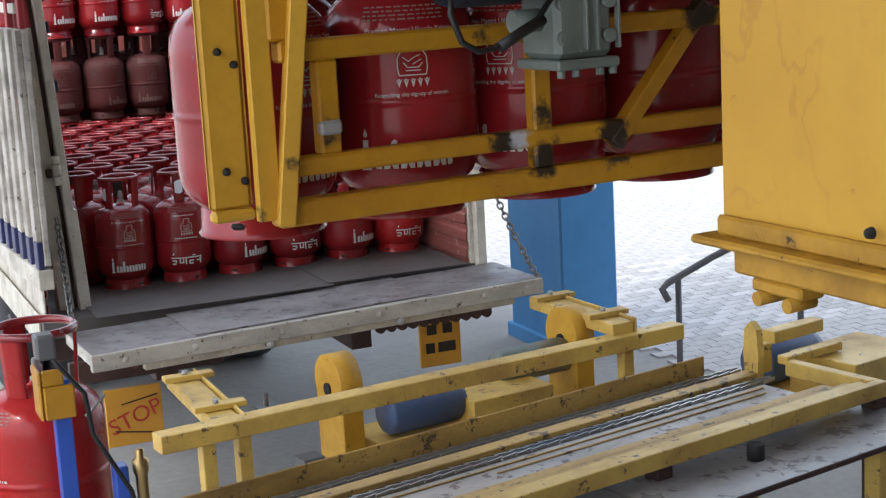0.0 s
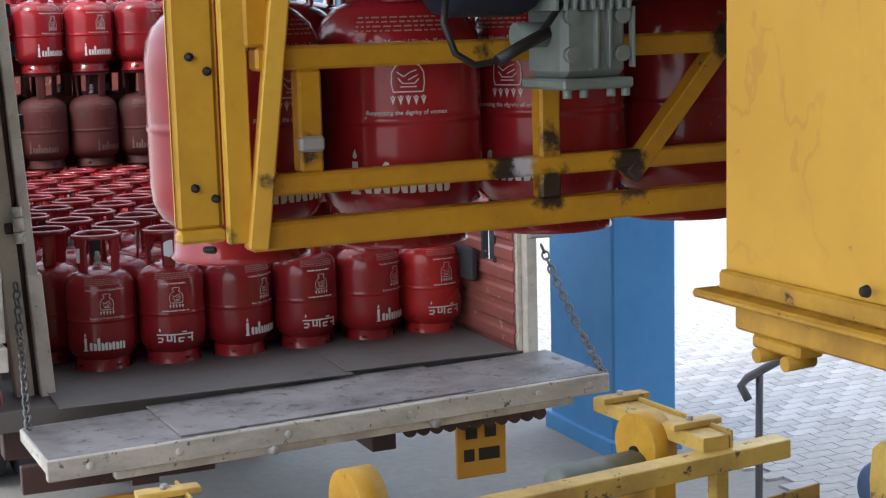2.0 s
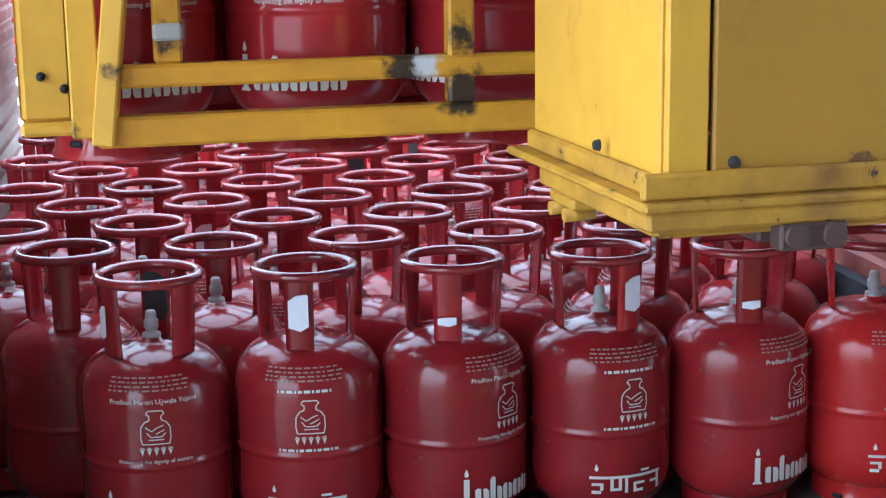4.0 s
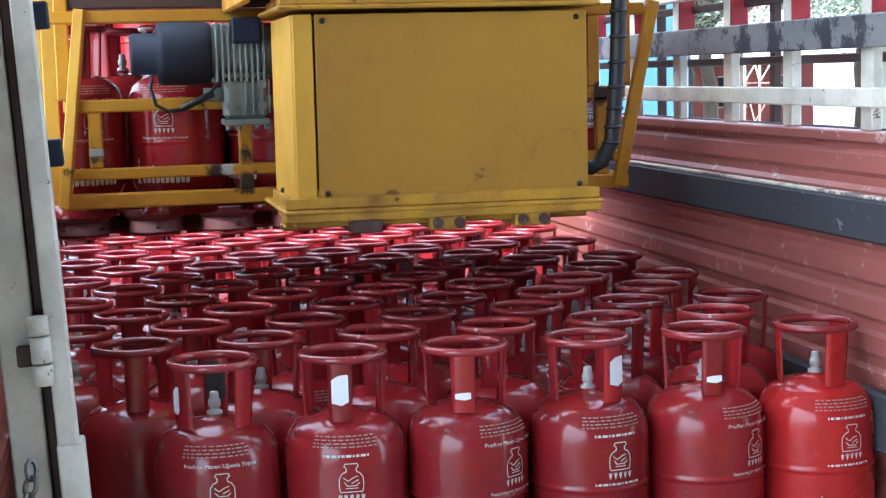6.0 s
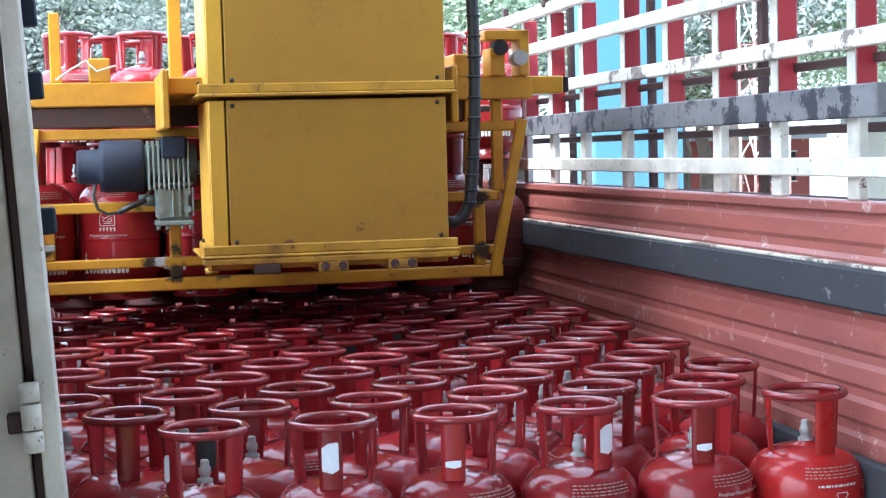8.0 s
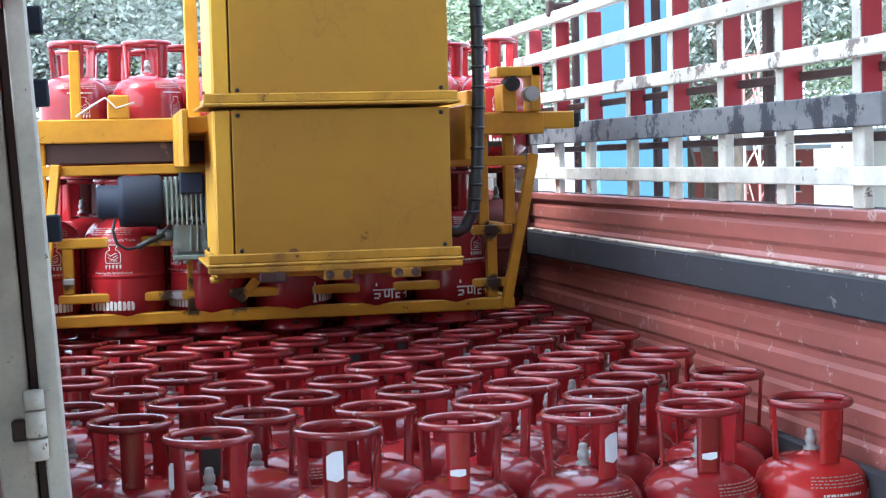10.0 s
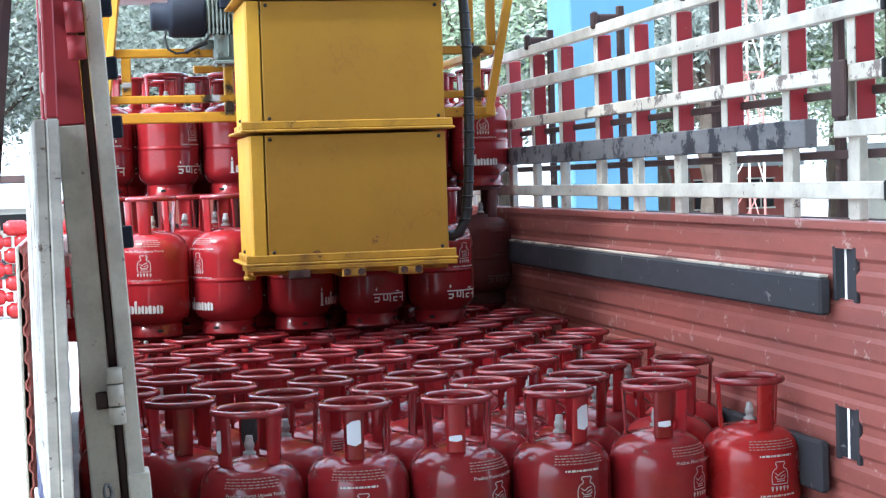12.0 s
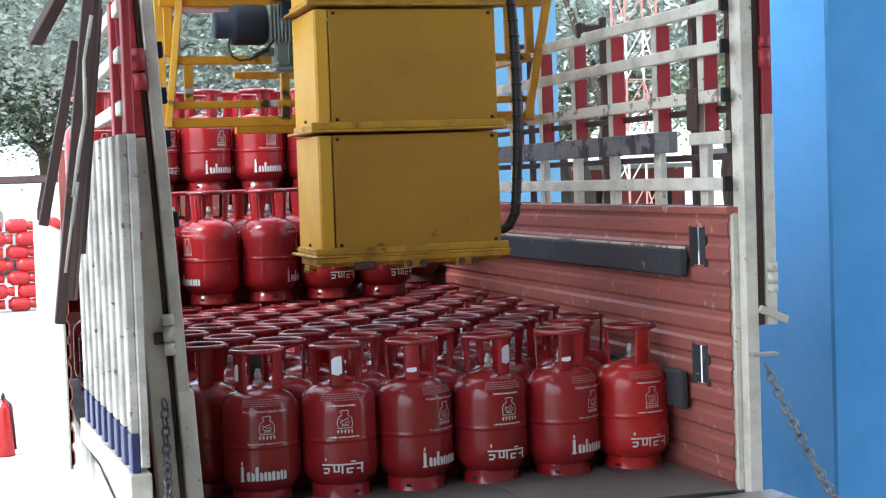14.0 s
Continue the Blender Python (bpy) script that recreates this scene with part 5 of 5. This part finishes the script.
def house(name, x0, x1, y0, y1, h, wall, label):
    hs = thing(name, label, "building")
    part("wall", boxes((x0, x1, y0, y0 + 0.2, 0, h), (x0, x1, y1 - 0.2, y1, 0, h), (x0, x0 + 0.2, y0 + 0.2, y1 - 0.2, 0, h), (x1 - 0.2, x1, y0 + 0.2, y1 - 0.2, 0, h), bevel=0), wall, hs)
    part("roof", boxes((x0 - 0.5, x1 + 0.5, y0 - 0.5, y1 + 0.5, h, h + 0.18)), ROOF, hs)
    n = int((x1 - x0) / 2.2)
    for k in range(n):
        x = x0 + 0.9 + 2.2 * k
        win = part("window", boxes((x, x + 1.1, y0 - 0.03, y0 - 0.004, 1.0, 2.1)), DARK, hs)
        part("frame", boxes((x - 0.06, x + 1.16, y0 - 0.06, y0 - 0.03, 0.94, 1.0), (x - 0.06, x + 1.16, y0 - 0.06, y0 - 0.03, 2.1, 2.16), (x + 0.52, x + 0.58, y0 - 0.06, y0 - 0.03, 1.0, 2.1)), CREAM, win)
    return hs


house("yard_house", 20, 27, 52, 58, 2.6, BRICK_RED, "low red-washed yard building with cream window frames")
house("yard_house", 24, 33, 38, 42, 3.0, CREAM, "low cream yard building")
shed = thing("open_shed", "open dark-roofed parking shed at the yard's edge", "shed")
part("roof", boxes((-9, 5.5, 40, 45, 2.75, 2.95)), BROWN, shed)
for x in (-8, -4.5, -1.0, 2.2, 5.0):
    part("post", boxes((x, x + 0.16, 40.1, 40.26, 0, 2.75)), BROWN, shed)
part("back_wall", boxes((-9, 5.5, 45, 45.2, 0, 1.1)), CREAM, shed)
van = thing("parked_van", "white van parked under the shed", "van", pose(-1.2, 42.5, 0))
part("body", boxes((-2.2, 2.2, -0.85, 0.85, 0.45, 1.3), (-2.1, 1.2, -0.8, 0.8, 1.3, 2.0), bevel=0.12), CREAM, van)
part("window_band", boxes((-1.9, 1.0, -0.815, -0.80, 1.4, 1.85), bevel=0), DARK, van)
for x in (-1.4, 1.4):
    part("wheel", cyl(bmesh.new(), (x, -0.88, 0.33), (x, -0.68, 0.33), 0.33, 20), BLACK, van)
# lattice mast behind the slats
tower = thing("lattice_tower", "red and white lattice steel tower", "tower", pose(12.6, 24, 0))
for k in range(12):
    z = 1.1 * k
    seg = bmesh.new()
    for sx, sy in ((-1, -1), (1, -1), (1, 1), (-1, 1)):
        beam(seg, (0.35 * sx, 0.35 * sy, z), (0.35 * sx, 0.35 * sy, z + 1.1), 0.035, 0.035, 0)
    for s in (-1, 1):
        beam(seg, (-0.35, 0.35 * s, z), (0.35, 0.35 * s, z + 1.1), 0.02, 0.02, 0)
        beam(seg, (0.35 * s, -0.35, z), (0.35 * s, 0.35, z + 1.1), 0.02, 0.02, 0)
        beam(seg, (-0.35, 0.35 * s, z + 1.08), (0.35, 0.35 * s, z + 1.08), 0.02, 0.02, 0)
    tagged(part("section", seg, HAZY_RED if k % 2 else WHITE, tower), kind="stuff")


def tree(seed, height, spread, leaf_mat, leaves, label):
    """Tapered trunk, limbs and a ragged crown of small leaves."""
    rg = random.Random(seed)
    ob = thing("tree", label, "tree", group="yard trees")
    bm = bmesh.new()

    def limb(p, q, r0, r1):
        n = 5
        prev = None
        for k in range(n + 1):
            s = k / n
            c = p.lerp(q, s) + Vector((rg.uniform(-1, 1), rg.uniform(-1, 1), 0)) * 0.02 * height * s
            r = r0 + (r1 - r0) * s
            ring = [bm.verts.new(c + Vector((r * math.cos(a), r * math.sin(a), 0))) for a in [2 * math.pi * j / 7 for j in range(7)]]
            if prev:
                for j in range(7):
                    bm.faces.new((prev[j], prev[(j + 1) % 7], ring[(j + 1) % 7], ring[j]))
            prev = ring
        return c

    top = limb(Vector((0, 0, 0)), Vector((0, 0, 0.42 * height)), 0.025 * height, 0.016 * height)
    tips = []
    for k in range(9):
        a = 2 * math.pi * k / 9 + rg.uniform(-0.3, 0.3)
        e = top + Vector((math.cos(a) * spread * rg.uniform(0.35, 0.95), math.sin(a) * spread * rg.uniform(0.35, 0.95), height * rg.uniform(0.0, 0.5)))
        tips.append(limb(top - Vector((0, 0, height * rg.uniform(0, 0.15))), e, 0.010 * height, 0.003 * height))
        tips.append(top.lerp(e, 0.6) + Vector((rg.uniform(-1, 1), rg.uniform(-1, 1), rg.uniform(-0.3, 1))) * 0.15 * spread)
    part("trunk", bm, BARK, ob)
    verts, faces = [], []
    for i in range(leaves):
        t = tips[rg.randrange(len(tips))]
        d = Vector((rg.gauss(0, 1), rg.gauss(0, 1), rg.gauss(0, 0.75)))
        c = t + d * spread * 0.19
        u = Vector((rg.uniform(-1, 1), rg.uniform(-1, 1), rg.uniform(-1, 0.4))).normalized()
        v = u.orthogonal().normalized()
        s = rg.uniform(0.05, 0.11) * height / 10
        b = len(verts)
        verts += [c - u * s, c + v * s * 0.45, c + u * s, c - v * s * 0.45]
        faces.append((b, b + 1, b + 2, b + 3))
    me = bpy.data.meshes.new("crown")
    me.from_pydata([tuple(v) for v in verts], [], faces)
    me.materials.append(leaf_mat)
    tagged(part("crown", me, None, ob), kind="stuff")
    return ob


TREES = [tree(3, 13, 6.0, LEAF_HAZY, 34000, "large haze-paled green tree at the yard's edge"), tree(8, 11, 5.2, LEAF, 34000, "broad green tree behind the yard"), tree(14, 14, 6.0, LEAF_HAZY, 34000, "tall leafy tree with an open crown")]
SPOTS = [(0, -6.5, 52, 0), (1, 1.5, 50, 40), (2, 8.0, 56, 80), (0, 14.0, 47, 130), (1, 19.5, 44, 200), (2, 26.0, 46, 250), (0, 33.0, 45, 300), (1, 11.0, 38, 20), (2, -1.5, 60, 160), (0, 5.0, 44, 220), (1, 23.0, 36, 90), (2, 38.0, 40, 10), (0, 17.0, 36, 60), (2, 3.0, 47, 300), (0, -3.5, 47, 120), (1, -9.0, 46, 70), (1, 6.5, 50, 10), (2, 12.0, 44, 190), (1, 30.0, 40, 140), (0, 21.0, 50, 30)]
for k, (i, x, y, rz) in enumerate(SPOTS):
    if k < 3:
        TREES[i].matrix_basis = pose(x, y, 0, 0, 0, rz)
    else:
        copy_thing(TREES[i], pose(x, y, 0, 0, 0, rz))

# ---- paving blocks beside the bay ----
paving = tagged(new("paving"), "interlocking grey concrete paving beside the bay", "pavement", kind="structure")
wavy = bmesh.new()
edge = [(-0.1125, 0.0), (-0.056, -0.016), (0.0, 0.0), (0.056, -0.016), (0.1125, 0.0)]
out = [(x, y - 0.056) for x, y in edge] + [(x, y + 0.056) for x, y in edge[::-1]]
lo = [wavy.verts.new((x, y, 0.0)) for x, y in out]
hi = [wavy.verts.new((x * 0.975, y * 0.96, 0.016)) for x, y in out]
wavy.faces.new(hi)
for k in range(len(out)):
    wavy.faces.new((lo[k], lo[(k + 1) % 10], hi[(k + 1) % 10], hi[k]))
paver_me = mesh("paver", wavy, PAVER)
rest_v, rest_f = [], []
src = [tuple(v.co) for v in paver_me.vertices]
sf = [tuple(p.vertices) for p in paver_me.polygons]
count = 0
for i in range(90):
    for j in range(165):
        x, y = 4.3 + 0.2285 * i + (0.1142 if j % 2 else 0), -3.5 + 0.115 * j
        if 4.6 < x < 7.2 and 1.0 < y < 3.8 and count < 290:
            ob = part("paver", paver_me, None, paving)
            ob.matrix_basis = pose(x, y, 0.012)
            count += 1
        else:
            b = len(rest_v)
            rest_v += [(v[0] + x, v[1] + y, v[2] + 0.012) for v in src]
            rest_f += [tuple(q + b for q in f) for f in sf]
me = bpy.data.meshes.new("paver_field")
me.from_pydata(rest_v, [], rest_f)
me.materials.append(PAVER)
tagged(part("paver_field", me, None, paving), kind="stuff")

# ---- movement ----
MAST_ROWS = [
    (0.000, -0.105, -7.108, 2.512, 4.612),
    (0.500, 0.025, -6.836, 2.475, 5.396),
    (1.000, 0.070, -6.591, 2.457, 4.782),
    (1.500, 0.101, -6.345, 2.432, 3.979),
    (2.000, 0.279, -5.695, 2.364, 2.286),
    (2.500, 0.523, -4.483, 2.312, 1.264),
    (3.000, 0.866, -3.194, 2.281, 3.081),
    (3.500, 1.011, -2.210, 2.237, 4.258),
    (4.000, 0.982, -1.459, 2.179, 5.096),
    (4.200, 0.903, -1.319, 2.196, 4.165),
    (6.300, 0.588, 0.628, 2.133, -0.008),
    (6.500, 0.565, 0.818, 2.136, -0.005),
    (7.000, 0.511, 1.189, 2.138, -0.003),
    (7.500, 0.490, 1.373, 2.140, -0.002),
    (8.000, 0.483, 1.420, 2.139, -0.000),
    (10.500, 0.487, 1.457, 2.136, 0.001),
    (11.000, 0.485, 1.454, 2.140, 0.002),
    (11.500, 0.488, 1.450, 2.137, -0.002),
    (12.000, 0.564, 1.710, 2.149, 0.003),
    (12.500, 0.657, 1.951, 2.159, 0.000),
    (13.000, 0.710, 1.753, 2.171, -0.004),
    (13.500, 0.733, 1.210, 2.158, -0.006),
    (14.000, 0.730, 0.456, 2.139, -0.007),
]
GRIP_ROWS = [
    (0.000, 0.202, -6.650, 2.441, 5.610),
    (0.500, 0.275, -6.446, 2.455, 5.398),
    (1.000, 0.338, -6.192, 2.433, 4.785),
    (1.500, 0.384, -5.934, 2.400, 3.982),
    (2.000, 0.457, -5.460, 2.369, 3.186),
    (2.500, 0.619, -4.393, 2.329, 1.802),
    (3.000, 0.903, -3.253, 2.302, 3.231),
    (3.500, 1.005, -2.376, 2.265, 3.637),
    (4.000, 0.952, -1.744, 2.186, 3.853),
    (4.200, 0.909, -1.547, 2.142, 3.380),
    (6.300, 0.515, 0.413, 2.111, 0.001),
    (6.500, 0.486, 0.573, 2.112, 0.006),
    (7.000, 0.427, 0.914, 2.114, 0.001),
    (7.500, 0.404, 1.086, 2.104, -0.001),
    (8.000, 0.397, 1.123, 1.984, -0.004),
    (8.450, 0.397, 1.123, 1.872, 0.000),
    (8.800, 0.397, 1.123, 1.872, 0.000),
    (9.900, 0.434, 1.196, 1.880, 0.000),
    (10.300, 0.471, 1.234, 1.940, 0.000),
    (10.500, 0.471, 1.244, 2.058, -0.000),
    (10.700, 0.471, 1.249, 2.185, 0.000),
    (11.000, 0.467, 1.261, 2.377, -0.000),
    (11.500, 0.474, 1.273, 2.630, -0.000),
    (12.000, 0.587, 1.685, 2.788, -0.002),
    (12.500, 0.682, 1.815, 2.801, 0.000),
    (13.000, 0.734, 1.617, 2.814, 0.000),
    (13.500, 0.766, 1.071, 2.791, -0.000),
    (14.000, 0.780, 0.367, 2.760, 0.001),
]
RELEASE = 8.6


def motions():
    walk(mast, [(t, pose(x, y, z, 0, 0, rz)) for t, x, y, z, rz in MAST_ROWS])
    walk(grip, [(t, pose(x, y, z, 0, 0, rz)) for t, x, y, z, rz in GRIP_ROWS])
    # the cylinders ride with the gripper until they are set down
    ride = [r for r in GRIP_ROWS if r[0] < RELEASE]
    rest = ride[-1]
    for ob, m in CARRIED:
        rows = [(t, pose(x, y, z, 0, 0, rz) @ m) for t, x, y, z, rz in ride]
        rows += [(t, pose(*rest[1:4], 0, 0, rest[4]) @ m) for t in (8.8, 11.0, 14.0)]
        walk(ob, rows)


motions()
